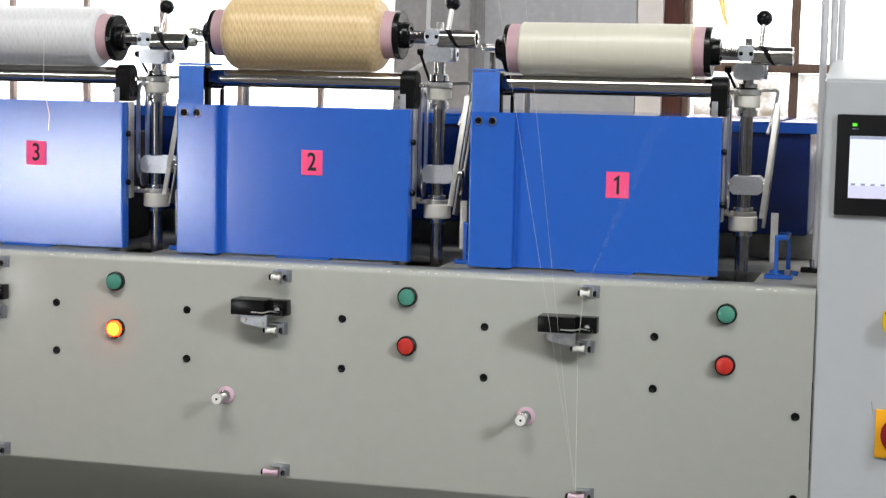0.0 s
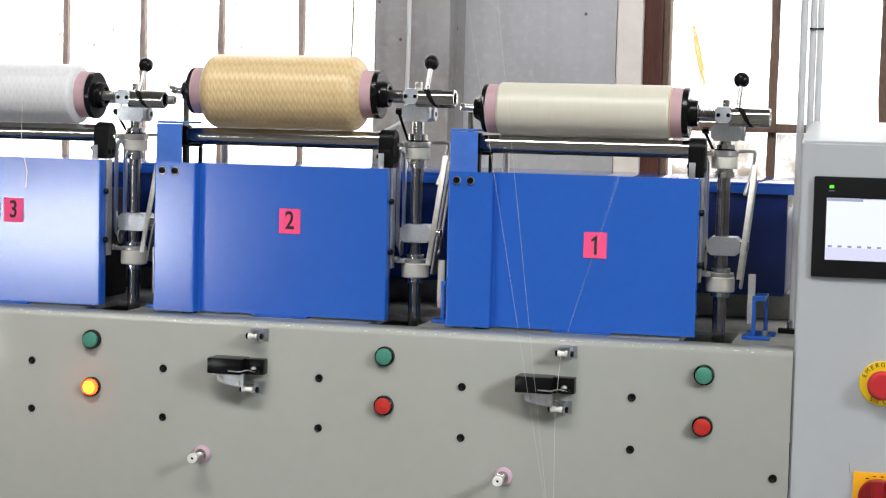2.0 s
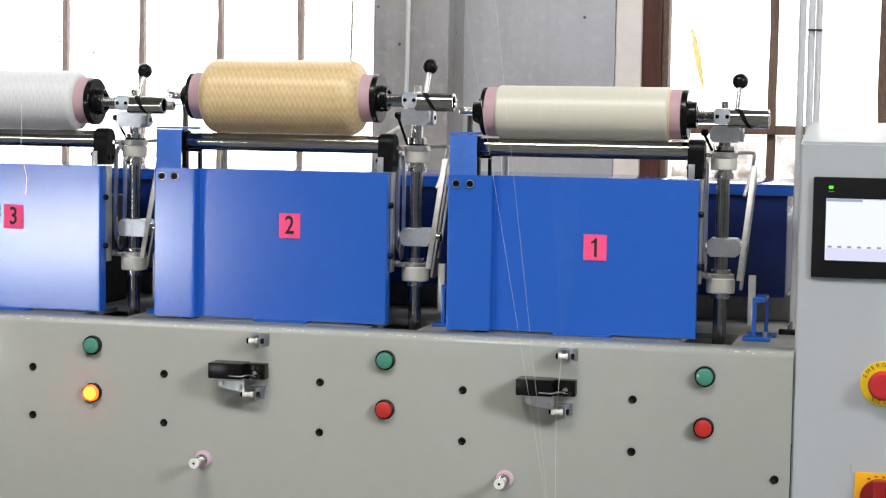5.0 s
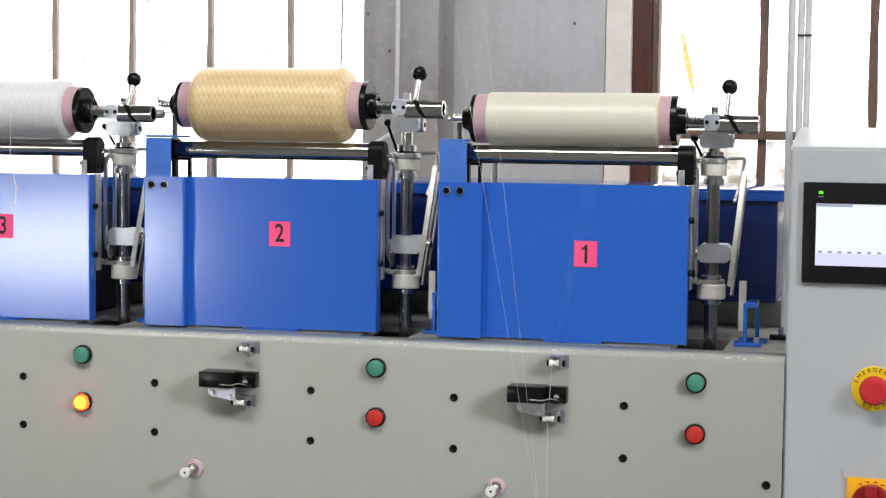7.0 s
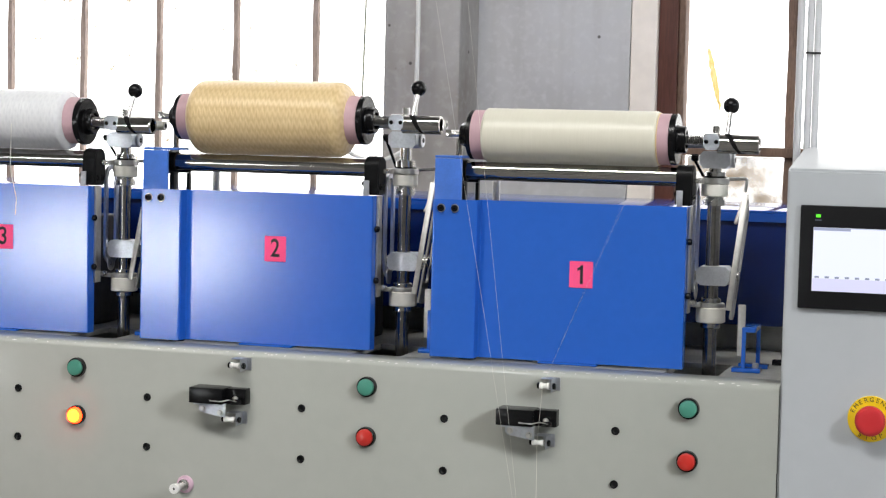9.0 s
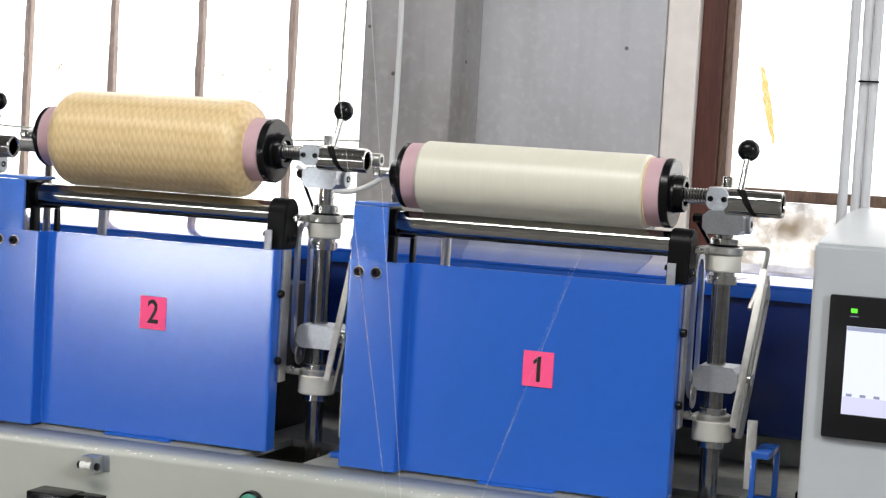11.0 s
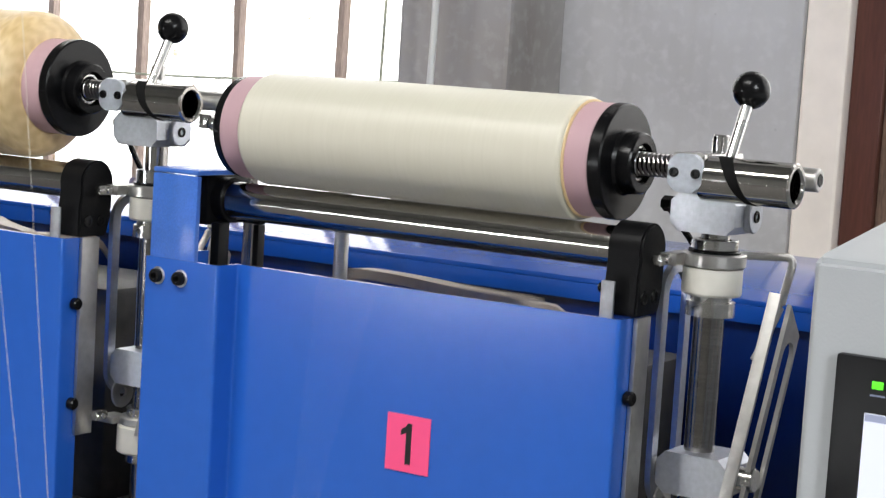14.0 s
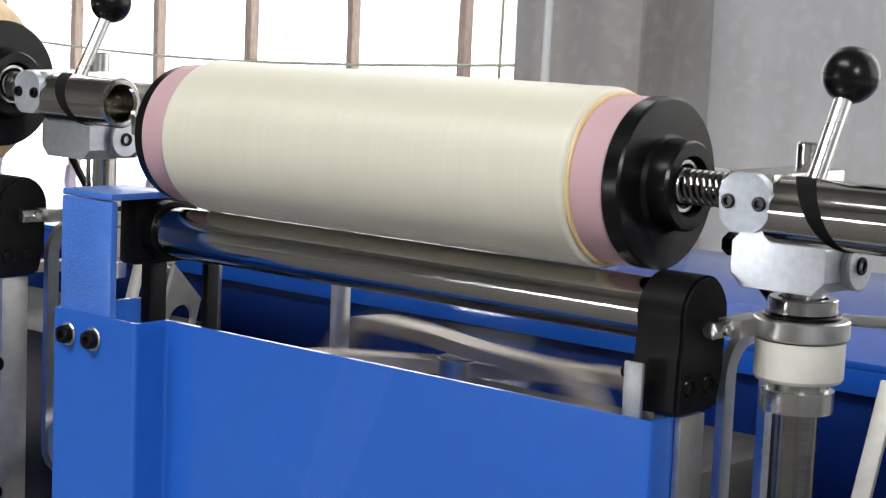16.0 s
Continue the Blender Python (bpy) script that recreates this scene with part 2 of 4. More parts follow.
def wall_material(name, colour, dirt, patch, streak, pits):
    """Old wall: broad stains, faint runs down it, and scattered pits knocked out of the surface."""
    m = bpy.data.materials.new(name)
    m.use_nodes = True
    nt = m.node_tree
    b = nt.nodes["Principled BSDF"]
    b.inputs["Roughness"].default_value = 0.88
    co = nt.nodes.new("ShaderNodeTexCoord")

    def noise_at(scale, stretch, detail=5):
        mp, no = nt.nodes.new("ShaderNodeMapping"), nt.nodes.new("ShaderNodeTexNoise")
        mp.inputs["Scale"].default_value = stretch
        no.inputs["Scale"].default_value, no.inputs["Detail"].default_value = scale, detail
        nt.links.new(co.outputs["Object"], mp.inputs[0])
        nt.links.new(mp.outputs[0], no.inputs["Vector"])
        return no.outputs[0]

    def ranged(value, lo, hi, to_lo, to_hi):
        n = nt.nodes.new("ShaderNodeMapRange")
        for key, v in (("From Min", lo), ("From Max", hi), ("To Min", to_lo), ("To Max", to_hi)):
            n.inputs[key].default_value = v
        nt.links.new(value, n.inputs[0])
        return n.outputs[0]

    def blended(a, c, factor):
        n = nt.nodes.new("ShaderNodeMix")
        n.data_type = "RGBA"
        nt.links.new(factor, n.inputs["Factor"])
        for key, v in (("A", a), ("B", c)):
            if isinstance(v, tuple):
                n.inputs[key].default_value = (*v, 1)
            else:
                nt.links.new(v, n.inputs[key])
        return n.outputs["Result"]

    tone = blended(colour, dirt, ranged(noise_at(3.2, (1, 1, 1), 6), 0.42, 0.72, 0, patch))
    tone = blended(tone, dirt, ranged(noise_at(2.2, (9, 9, 0.7), 4), 0.5, 0.8, 0, streak))
    tone = blended(tone, tuple(1.18 * c for c in colour), ranged(noise_at(70, (1, 1, 1), 3), 0.5, 0.8, 0, 0.5))
    vo = nt.nodes.new("ShaderNodeTexVoronoi")
    vo.inputs["Scale"].default_value = 24
    nt.links.new(co.outputs["Object"], vo.inputs["Vector"])
    spot = nt.nodes.new("ShaderNodeMath")
    spot.operation = "MULTIPLY"
    nt.links.new(ranged(vo.outputs["Distance"], 0.05, 0.10, 1, 0), spot.inputs[0])
    nt.links.new(ranged(noise_at(7, (1, 1, 1), 2), 0.52, 0.58, 0, pits), spot.inputs[1])
    tone = blended(tone, (0.07, 0.06, 0.055), spot.outputs[0])
    nt.links.new(tone, b.inputs["Base Color"])
    bp = nt.nodes.new("ShaderNodeBump")
    bp.inputs["Strength"].default_value, bp.inputs["Distance"].default_value = 0.3, 0.002
    nt.links.new(noise_at(38, (1, 1, 1), 6), bp.inputs["Height"])
    nt.links.new(bp.outputs[0], b.inputs["Normal"])
    return m


PLASTER = wall_material("worn_plaster", (0.51, 0.505, 0.515), (0.30, 0.28, 0.27), 0.65, 0.45, 0.9)
PIER = wall_material("bare_concrete", (0.43, 0.415, 0.40), (0.25, 0.215, 0.19), 0.7, 0.6, 0.9)

# ---- mesh helpers ----


def part(name, bm, mat, parent=None, label="", at=None, smooth=True):
    """Links a bmesh as one mesh object under a thing or a part."""
    me = bpy.data.meshes.new(name)
    bm.normal_update()
    bm.to_mesh(me)
    bm.free()
    if smooth:
        me.polygons.foreach_set("use_smooth", [True] * len(me.polygons))
        me.set_sharp_from_angle(angle=radians(28))
    me.materials.append(mat)
    ob = new(name, me)
    if parent:
        ob.parent = parent
    if at:
        ob.location = at
    return tagged(ob, label)


def empty(name, at, label, category, group=""):
    ob = new(name)
    ob.location = at
    return tagged(ob, label, category, group)


def B():
    return bmesh.new()


def box(bm, x0, x1, y0, y1, z0, z1, bevel=0.0, turn=None):
    made = bmesh.ops.create_cube(bm, size=1)["verts"]
    m = Matrix.Translation(((x0 + x1) / 2, (y0 + y1) / 2, (z0 + z1) / 2)) @ Matrix.Diagonal((x1 - x0, y1 - y0, z1 - z0, 1))
    bmesh.ops.transform(bm, matrix=(turn or Matrix()) @ m, verts=made)
    if bevel:
        edges = list({e for v in made for e in v.link_edges})
        bmesh.ops.bevel(bm, geom=edges, offset=bevel, segments=2, profile=0.6, affect="EDGES")
    return bm


AXES = {"x": Matrix.Rotation(radians(90), 4, "Y"), "y": Matrix.Rotation(radians(-90), 4, "X"), "z": Matrix()}


def lathe(bm, profile, axis="z", at=(0, 0, 0), seg=40):
    """Turns a profile of (along, radius) round an axis."""
    m = Matrix.Translation(at) @ AXES[axis]
    rings = []
    for along, r in profile:
        if r < 1e-6:
            rings.append([bm.verts.new(m @ Vector((0, 0, along)))])
        else:
            rings.append([bm.verts.new(m @ Vector((r * math.cos(2 * math.pi * i / seg), r * math.sin(2 * math.pi * i / seg), along))) for i in range(seg)])
    for a, b in zip(rings, rings[1:]):
        for i in range(seg):
            j = (i + 1) % seg
            if len(a) == 1 and len(b) == 1:
                continue
            if len(a) == 1:
                bm.faces.new((a[0], b[j], b[i]))
            elif len(b) == 1:
                bm.faces.new((a[i], a[j], b[0]))
            else:
                bm.faces.new((a[i], a[j], b[j], b[i]))
    bmesh.ops.recalc_face_normals(bm, faces=bm.faces[:])
    return bm


def rod(bm, axis, at, r, length, bevel=0.0006, seg=28):
    """A solid cylinder that starts at the point and runs along the axis, with softened rims."""
    return lathe(bm, [(0, 0), (0, r - bevel), (bevel, r), (length - bevel, r), (length, r - bevel), (length, 0)], axis, at, seg)


def ring(bm, axis, at, r, inner, length, seg=36):
    e = 0.0005
    return lathe(bm, [(0, inner), (0, r - e), (e, r), (length - e, r), (length, r - e), (length, inner), (0, inner)], axis, at, seg)


def sweep(bm, points, r, seg=8):
    """A bar of round section along a line of points."""
    pts = [Vector(p) for p in points]
    rings = []
    up = Vector((0.137, 0.31, 0.94)).normalized()
    for i, p in enumerate(pts):
        d = (pts[min(i + 1, len(pts) - 1)] - pts[max(i - 1, 0)]).normalized()
        a = d.cross(up).normalized()
        b = d.cross(a).normalized()
        rings.append([bm.verts.new(p + r * (a * math.cos(2 * math.pi * k / seg) + b * math.sin(2 * math.pi * k / seg))) for k in range(seg)])
    for a, b in zip(rings, rings[1:]):
        for k in range(seg):
            bm.faces.new((a[k], a[(k + 1) % seg], b[(k + 1) % seg], b[k]))
    bm.faces.new(rings[0])
    bm.faces.new(rings[-1])
    bmesh.ops.recalc_face_normals(bm, faces=bm.faces[:])
    return bm


def bend(points, radius, steps=5):
    """Rounds the corners of a line of points."""
    pts = [Vector(p) for p in points]
    out = [pts[0]]
    for a, b, c in zip(pts, pts[1:], pts[2:]):
        p, q = b + (a - b).normalized() * radius, b + (c - b).normalized() * radius
        for i in range(steps + 1):
            s = i / steps
            out.append(p * (1 - s) ** 2 + b * 2 * s * (1 - s) + q * s * s)
    return out + [pts[-1]]


def plate(bm, outline, thick, m, hole=None):
    """A flat plate in the local xy plane, with a hole of as many corners as its outline, thickness along z."""
    def loop(pts, z):
        return [bm.verts.new(m @ Vector((x, y, z))) for x, y in pts]
    lo, hi = loop(outline, 0), loop(outline, thick)
    n = len(outline)
    for i in range(n):
        bm.faces.new((lo[i], lo[(i + 1) % n], hi[(i + 1) % n], hi[i]))
    if hole:
        hl, hh = loop(hole, 0), loop(hole, thick)
        for i in range(n):
            j = (i + 1) % n
            bm.faces.new((hl[j], hl[i], hh[i], hh[j]))
            bm.faces.new((lo[i], hl[i], hl[j], lo[j]))
            bm.faces.new((hi[i], hi[j], hh[j], hh[i]))
    else:
        bm.faces.new(lo)
        bm.faces.new(hi)
    bmesh.ops.recalc_face_normals(bm, faces=bm.faces[:])
    return bm


def slot_loop(cx, cy, w, h, n=12):
    """A slot with round ends, upright: w wide, h high."""
    r = w / 2
    pts = []
    for k in range(n):
        a = math.pi * k / (n - 1)
        pts.append((cx + r * math.cos(a), cy + h / 2 - r + r * math.sin(a)))
    for k in range(n):
        a = math.pi + math.pi * k / (n - 1)
        pts.append((cx + r * math.cos(a), cy - h / 2 + r + r * math.sin(a)))
    return pts


def sheet(bm, line, z0, z1, thick, radius=0.003):
    """Folded sheet metal: a plan line of (x, y) with rounded bends, raised from z0 to z1, with thickness."""
    bent = [p.to_2d() for p in bend([(x, y, 0) for x, y in line], radius, 4)]
    pts = [bent[0]]
    for p, q in zip(bent, bent[1:]):
        # flats keep their own normals right up to the bends
        if (q - p).length > 0.01:
            d = (q - p).normalized() * 0.0012
            pts += [p + d, q - d]
        pts.append(q)
    back = []
    for i, p in enumerate(pts):
        d = (pts[min(i + 1, len(pts) - 1)] - pts[max(i - 1, 0)]).normalized()
        back.append(p + Vector((-d.y, d.x)) * thick)
    rows = []
    for p, q in zip(pts, back):
        rows.append([bm.verts.new((p.x, p.y, z0)), bm.verts.new((p.x, p.y, z1)), bm.verts.new((q.x, q.y, z1)), bm.verts.new((q.x, q.y, z0))])
    for a, b in zip(rows, rows[1:]):
        for k in range(4):
            bm.faces.new((a[k], a[(k + 1) % 4], b[(k + 1) % 4], b[k]))
    bm.faces.new(rows[0])
    bm.faces.new(rows[-1])
    bmesh.ops.recalc_face_normals(bm, faces=bm.faces[:])
    return bm


def lettering(name, text, size, m, mat, parent, bold=0.0):
    """Built-in font, turned into a mesh; m takes the text's plane to its place."""
    cu = bpy.data.curves.new(name, "FONT")
    cu.body, cu.size, cu.align_x, cu.align_y, cu.extrude, cu.offset = text, size, "CENTER", "CENTER", 0.0002, bold
    tmp = bpy.data.objects.new(name, cu)
    scene.collection.objects.link(tmp)
    bpy.context.view_layer.update()
    me = bpy.data.meshes.new_from_object(tmp.evaluated_get(bpy.context.evaluated_depsgraph_get()))
    bpy.data.objects.remove(tmp)
    me.transform(m)
    me.materials.clear()
    me.materials.append(mat)
    ob = new(name, me)
    ob.parent = parent
    return ob


FRONT = Matrix.Rotation(radians(90), 4, "X")


def front(x, y, z):
    """Takes the xy plane to an upright plane that faces the operator."""
    return Matrix.Translation((x, y, z)) @ FRONT


# ---- the hall ----


def structure(name, bm, mat, label):
    return tagged(part(name, bm, mat, None, label, None, False), kind="structure")


structure("floor", box(B(), -6.2, 3.8, -7.3, 1.4, -0.2, 0.0), FLOOR, "grey concrete hall floor")
# the window wall: pillar, plastered panel and low parapet, openings between
wall = B()
box(wall, -0.502, -0.200, 1.012, 1.25, 0.0, 4.5)
structure("wall_north", wall, PLASTER, "worn grey plaster wall between two windows")
structure("wall_pillar", box(B(), -0.655, -0.5025, 0.890, 1.25, 0.0, 4.5, 0.006), PIER, "bare concrete pillar beside the window")
structure("wall_parapet", box(B(), -6.2, -0.6555, 0.97, 1.25, 0.0, 0.86), PLASTER, "grey plaster parapet under the window")
structure("wall_parapet", box(B(), -0.1995, 3.8, 1.015, 1.25, 0.0, 0.93), PLASTER, "grey plaster parapet under the window")
structure("wall_lintel", box(B(), -6.2, -0.6555, 0.97, 1.25, 2.75, 4.5), PLASTER, "grey plaster wall over the window")
structure("wall_lintel", box(B(), -0.1995, 3.8, 1.015, 1.25, 2.75, 4.5), PLASTER, "grey plaster wall over the window")
structure("window_reveal", box(B(), -0.1995, -0.149, 1.018, 1.10, 0.93, 2.75, 0.004), CREAM_WALL, "cream painted window reveal")
roof = B()
box(roof, -6.2, 3.8, -2.6, 1.25, 4.5, 4.7)
box(roof, -6.2, 3.8, -7.3, -3.4, 4.5, 4.7)
box(roof, -6.2, -1.9, -3.4, -2.6, 4.5, 4.7)
box(roof, 0.7, 3.8, -3.4, -2.6, 4.5, 4.7)
structure("ceiling", roof, HALL, "plain pale ceiling with a skylight")
structure("wall_west", box(B(), -6.4, -6.2, -7.3, 1.4, 0, 4.5), HALL, "plain plaster wall")
east = B()
box(east, 3.6, 3.8, -7.3, -3.1, 0, 4.5)
box(east, 3.6, 3.8, -2.1, 0.92, 0, 4.5)
box(east, 3.6, 3.8, -3.1, -2.1, 0, 2.15)
box(east, 3.6, 3.8, -3.1, -2.1, 3.35, 4.5)
structure("wall_east", east, HALL, "plain plaster wall with a high window")
south = B()
box(south, -6.2, -5.4, -7.3, -7.1, 0, 4.5)
box(south, -3.70, 3.6, -7.3, -7.1, 0, 4.5)
box(south, -5.4, -3.70, -7.3, -7.1, 0, 0.14)
box(south, -5.4, -3.70, -7.3, -7.1, 0.62, 4.5)
structure("wall_south", south, HALL, "plain plaster wall with a low wide hatch")
structure("backdrop", box(B(), -9.0, 6.5, 3.2, 3.25, -1.0, 6.0), DAYLIGHT, "bright overcast daylight outside the windows")
structure("backdrop", box(B(), -7.5, -3.3, -8.3, -8.25, -0.3, 1.3), DAYLIGHT_YARD, "bright daylight outside the hatch")


def window_frame(name, x0, x1, z0, z1, bars, rails, bar_w, mat, label, frame_mat, glass_low=None):
    """A timber window with uprights, rails and single panes."""
    win = tagged(new(name), label, "window", kind="structure")
    y = 1.068
    for i, x in enumerate(bars):
        bm = B()
        n = 26
        left, right = [], []
        for k in range(n + 1):
            z = z0 + (z1 - z0) * k / n
            left.append((x - bar_w / 2 + 0.004 * noise.noise((x * 9, z * 23, 1)), z))
            right.append((x + bar_w / 2 + 0.003 * noise.noise((x * 9, z * 23, 7)), z))
        plate(bm, left + right[::-1], 0.014, front(0, y, 0))
        part("glazing_bar", bm, mat, win, "weathered glazing bar with cracked putty")
    for z in rails:
        part("window_rail", box(B(), x0, x1, y - 0.027, y + 0.012, z - 0.009, z + 0.009, 0.002), frame_mat, win)
    edges = [x0, *bars, x1]
    levels = [z0, *rails, z1]
    for a, b in zip(edges, edges[1:]):
        for c, d in zip(levels, levels[1:]):
            low = glass_low and c == z0 and len(rails)
            pane = part("pane", box(B(), a + bar_w / 2 + 0.001, b - bar_w / 2 - 0.001, y - 0.004, y - 0.001, c + 0.010, d - 0.010), glass_low if low else GLASS, win, "grimy stained pane" if low else "old window pane")
            pane.visible_shadow = False
    return win


window_frame("window_1", -5.3, -0.66, 0.86, 2.75, [-0.861 - 0.1757 * i for i in range(25)], [1.9], 0.0108, WOOD_GREY, "tall old factory window with thin weathered bars", WOOD_GREY)
w2 = window_frame("window_2", -0.100, 1.6, 0.93, 2.75, [0.102, 0.310, 0.52, 0.73, 0.94], [1.079, 1.75], 0.017, WOOD_DARK, "old factory window with peeling bars and stained panes", WOOD_DARK, GLASS_DIRTY)
part("jamb", box(B(), -0.149, -0.112, 1.035, 1.10, 0.93, 2.75, 0.004), BROWN, w2, "brown painted wooden jamb")
part("putty_strip", box(B(), -0.112, -0.099, 1.045, 1.09, 0.93, 2.75, 0.003), WOOD_DARK, w2, "grimy cracked putty strip")
stain = B()
n = 18
ax = [(-0.056 + 0.026 * k / n + 0.003 * noise.noise((k * 0.9, 3, 1)), 1.275 - 0.122 * k / n) for k in range(n + 1)]
wid = [0.0062 * math.sin(math.pi * (0.15 + 0.80 * k / n)) + 0.0015 * noise.noise((k * 1.7, 0, 5)) for k in range(n + 1)]
plate(stain, [(x - w, z) for (x, z), w in zip(ax, wid)] + [(x + w, z) for (x, z), w in reversed(list(zip(ax, wid)))], 0.0005, front(0, 1.0625, 0))
part("paint_run", stain, STAIN, w2, "ochre run of old paint on the glass")

# ---- winding machine body ----
PITCH = 0.461
HEADS = [0.0, -PITCH, -2 * PITCH, -3 * PITCH, -4 * PITCH]
LEFT = -2.3

machine = empty("winding_machine", (0, 0, 0), "long grey-beige enamelled yarn winding machine with a dark lower plinth", "machine")
# front panel in section: a rounded top edge, the flat face, a fold inward at its foot
prof = [(0.055, 0.7775)] + [(0.009 - 0.009 * math.sin(a), 0.7685 + 0.009 * math.cos(a)) for a in [k * math.pi / 12 for k in range(7)]] + [(0.0, 0.458)] + [(0.006 - 0.006 * math.cos(a), 0.458 - 0.006 * math.sin(a)) for a in [k * math.pi / 12 for k in range(1, 6)]] + [(0.20, 0.28)]
bm = B()
cols = []
for x in (LEFT, 0.2195):
    cols.append([bm.verts.new((x, y, z)) for y, z in prof])
for i in range(len(prof) - 1):
    bm.faces.new((cols[0][i], cols[0][i + 1], cols[1][i + 1], cols[1][i]))
bmesh.ops.recalc_face_normals(bm, faces=bm.faces[:])
front_panel = part("front_panel", bm, GREY, machine)
mod = front_panel.modifiers.new("thickness", "SOLIDIFY")
mod.thickness, mod.offset = 0.002, -1
# pale flecks stand in for the speckled highlight along the worn top edge
random.seed(4)
flecks = B()
x = LEFT + 0.05
while x < 0.21:
    size = random.choice((0.0012, 0.002, 0.003, 0.007)) * random.uniform(0.7, 1.5)
    a = radians(random.uniform(25, 58))
    at = Matrix.Translation((x, 0.009 - 0.0091 * math.sin(a), 0.7685 + 0.0091 * math.cos(a))) @ Matrix.Rotation(a, 4, "X")
    w = random.uniform(0.0004, 0.0011)
    plate(flecks, [(0, -w), (size * 0.6, -w * 0.6), (size, 0.2 * w), (size * 0.4, w), (-size * 0.1, 0.3 * w)], 0.0002, at)
    x += size + random.uniform(0.001, 0.022)
tagged(part("edge_glints", flecks, CERAMIC, front_panel, "pale flecks painting the broken highlight along the worn edge", None, False), kind="stuff")
part("plinth", box(B(), LEFT, 0.2195, 0.20, 0.60, 0.0, 0.30, 0.004), GREY, machine, "grey plinth")
slots = sorted((h + 0.055, h + 0.130) for h in HEADS)
edge = LEFT
for x0, x1 in slots + [(0.2195, 0)]:
    part("deck_plate", box(B(), edge, x0, 0.055, 0.185, 0.770, 0.7775), DECK, machine, "scuffed grey deck plate", None, False)
    edge = x1
part("deck", box(B(), LEFT, 0.2195, 0.185, 0.75, 0.770, 0.7775), DECK, machine, "scuffed grey top deck", None, False)
part("back_panel", box(B(), LEFT, 0.2195, 0.74, 0.75, 0.2, 0.77), GREY, machine)
part("inner_tray", box(B(), LEFT, 0.2195, 0.03, 0.7, 0.52, 0.53), DARK, machine, "dark inside of the body")


def screw_head(parent, x, z, y=0.0, r=0.0058):
    bm = B()
    lathe(bm, [(-0.0006, 0), (-0.0006, 0.002), (-0.0008, 0.0023), (-0.0022, 0.0042), (-0.0022, r - 0.001), (-0.0012, r), (0.0, r), (0.0005, 0)], "y", (x, y, z), 20)
    s = part("screw", bm, BLACK_MATT, parent, "black countersunk screw")
    return s


for h in HEADS:
    for dx in (0.0, -0.2455):
        for z in (0.7005, 0.6265):
            screw_head(front_panel, h + dx, z)
screw_head(front_panel, 0.199, 0.6000)
screw_head(front_panel, 0.200, 0.484)

back = empty("rear_cover", (0, 0, 0), "long blue enamelled cover along the rear of the machine, shade put into its colour", "cover")
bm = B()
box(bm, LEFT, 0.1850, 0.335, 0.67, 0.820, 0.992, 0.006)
part("cover_box", bm, BLUE_SHADED, back)
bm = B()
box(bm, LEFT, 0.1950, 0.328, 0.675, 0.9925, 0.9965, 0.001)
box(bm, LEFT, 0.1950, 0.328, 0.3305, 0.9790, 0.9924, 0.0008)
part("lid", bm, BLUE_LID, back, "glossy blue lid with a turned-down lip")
part("base_rail", box(B(), LEFT, 0.2, 0.40, 0.66, 0.7775, 0.82, 0.003), DECK, back, "dull base rail")
part("hinge", box(B(), 0.168, 0.204, 0.33, 0.36, 0.985, 0.990, 0.001), ZINC, back, "small steel hinge")


# ---- winding heads ----
def yarn_bobbin(h, dz, yarn_r, mat, label, shoulder):
    """A paper tube with wound yarn, turning about its own axis."""
    z = 1.0616 + yarn_r
    ob = empty("yarn_bobbin", (h - 0.0992, 0.1070, z), label, "bobbin", "bobbins on the winding heads")
    x0, x1 = -0.1245, 0.1285
    prof = [(x0, 0.0362)]
    n = 8
    for k in range(n + 1):
        s = k / n
        prof.append((x0 + shoulder * (1 - math.cos(s * math.pi / 2)) + 0.001, 0.0368 + (yarn_r - 0.0368) * math.sin(s * math.pi / 2) ** 1.3))
    for k in range(1, 30):
        x = x0 + shoulder + (x1 - x0 - 2 * shoulder) * k / 30
        prof.append((x, yarn_r + 0.0002 * noise.noise((x * 60, h * 3, 2))))
    for k in range(n + 1):
        s = 1 - k / n
        prof.append((x1 - shoulder * (1 - math.cos(s * math.pi / 2)) - 0.001, 0.0368 + (yarn_r - 0.0368) * math.sin(s * math.pi / 2) ** 1.3))
    prof.append((x1, 0.0362))
    part("yarn", lathe(B(), prof, "x", (0, 0, 0), 96), mat, ob)
    if yarn_r < 0.04:
        part("yarn_end", ring(B(), "x", (0.1283, 0, 0), 0.0374, 0.0355, 0.0016, 64), YARN_GOLD, ob, "yellowed yarn edge")
    part("tube", ring(B(), "x", (-0.1410, 0, 0), 0.0358, 0.031, 0.2865, 64), TUBE, ob, "pink paper tube")
    return ob


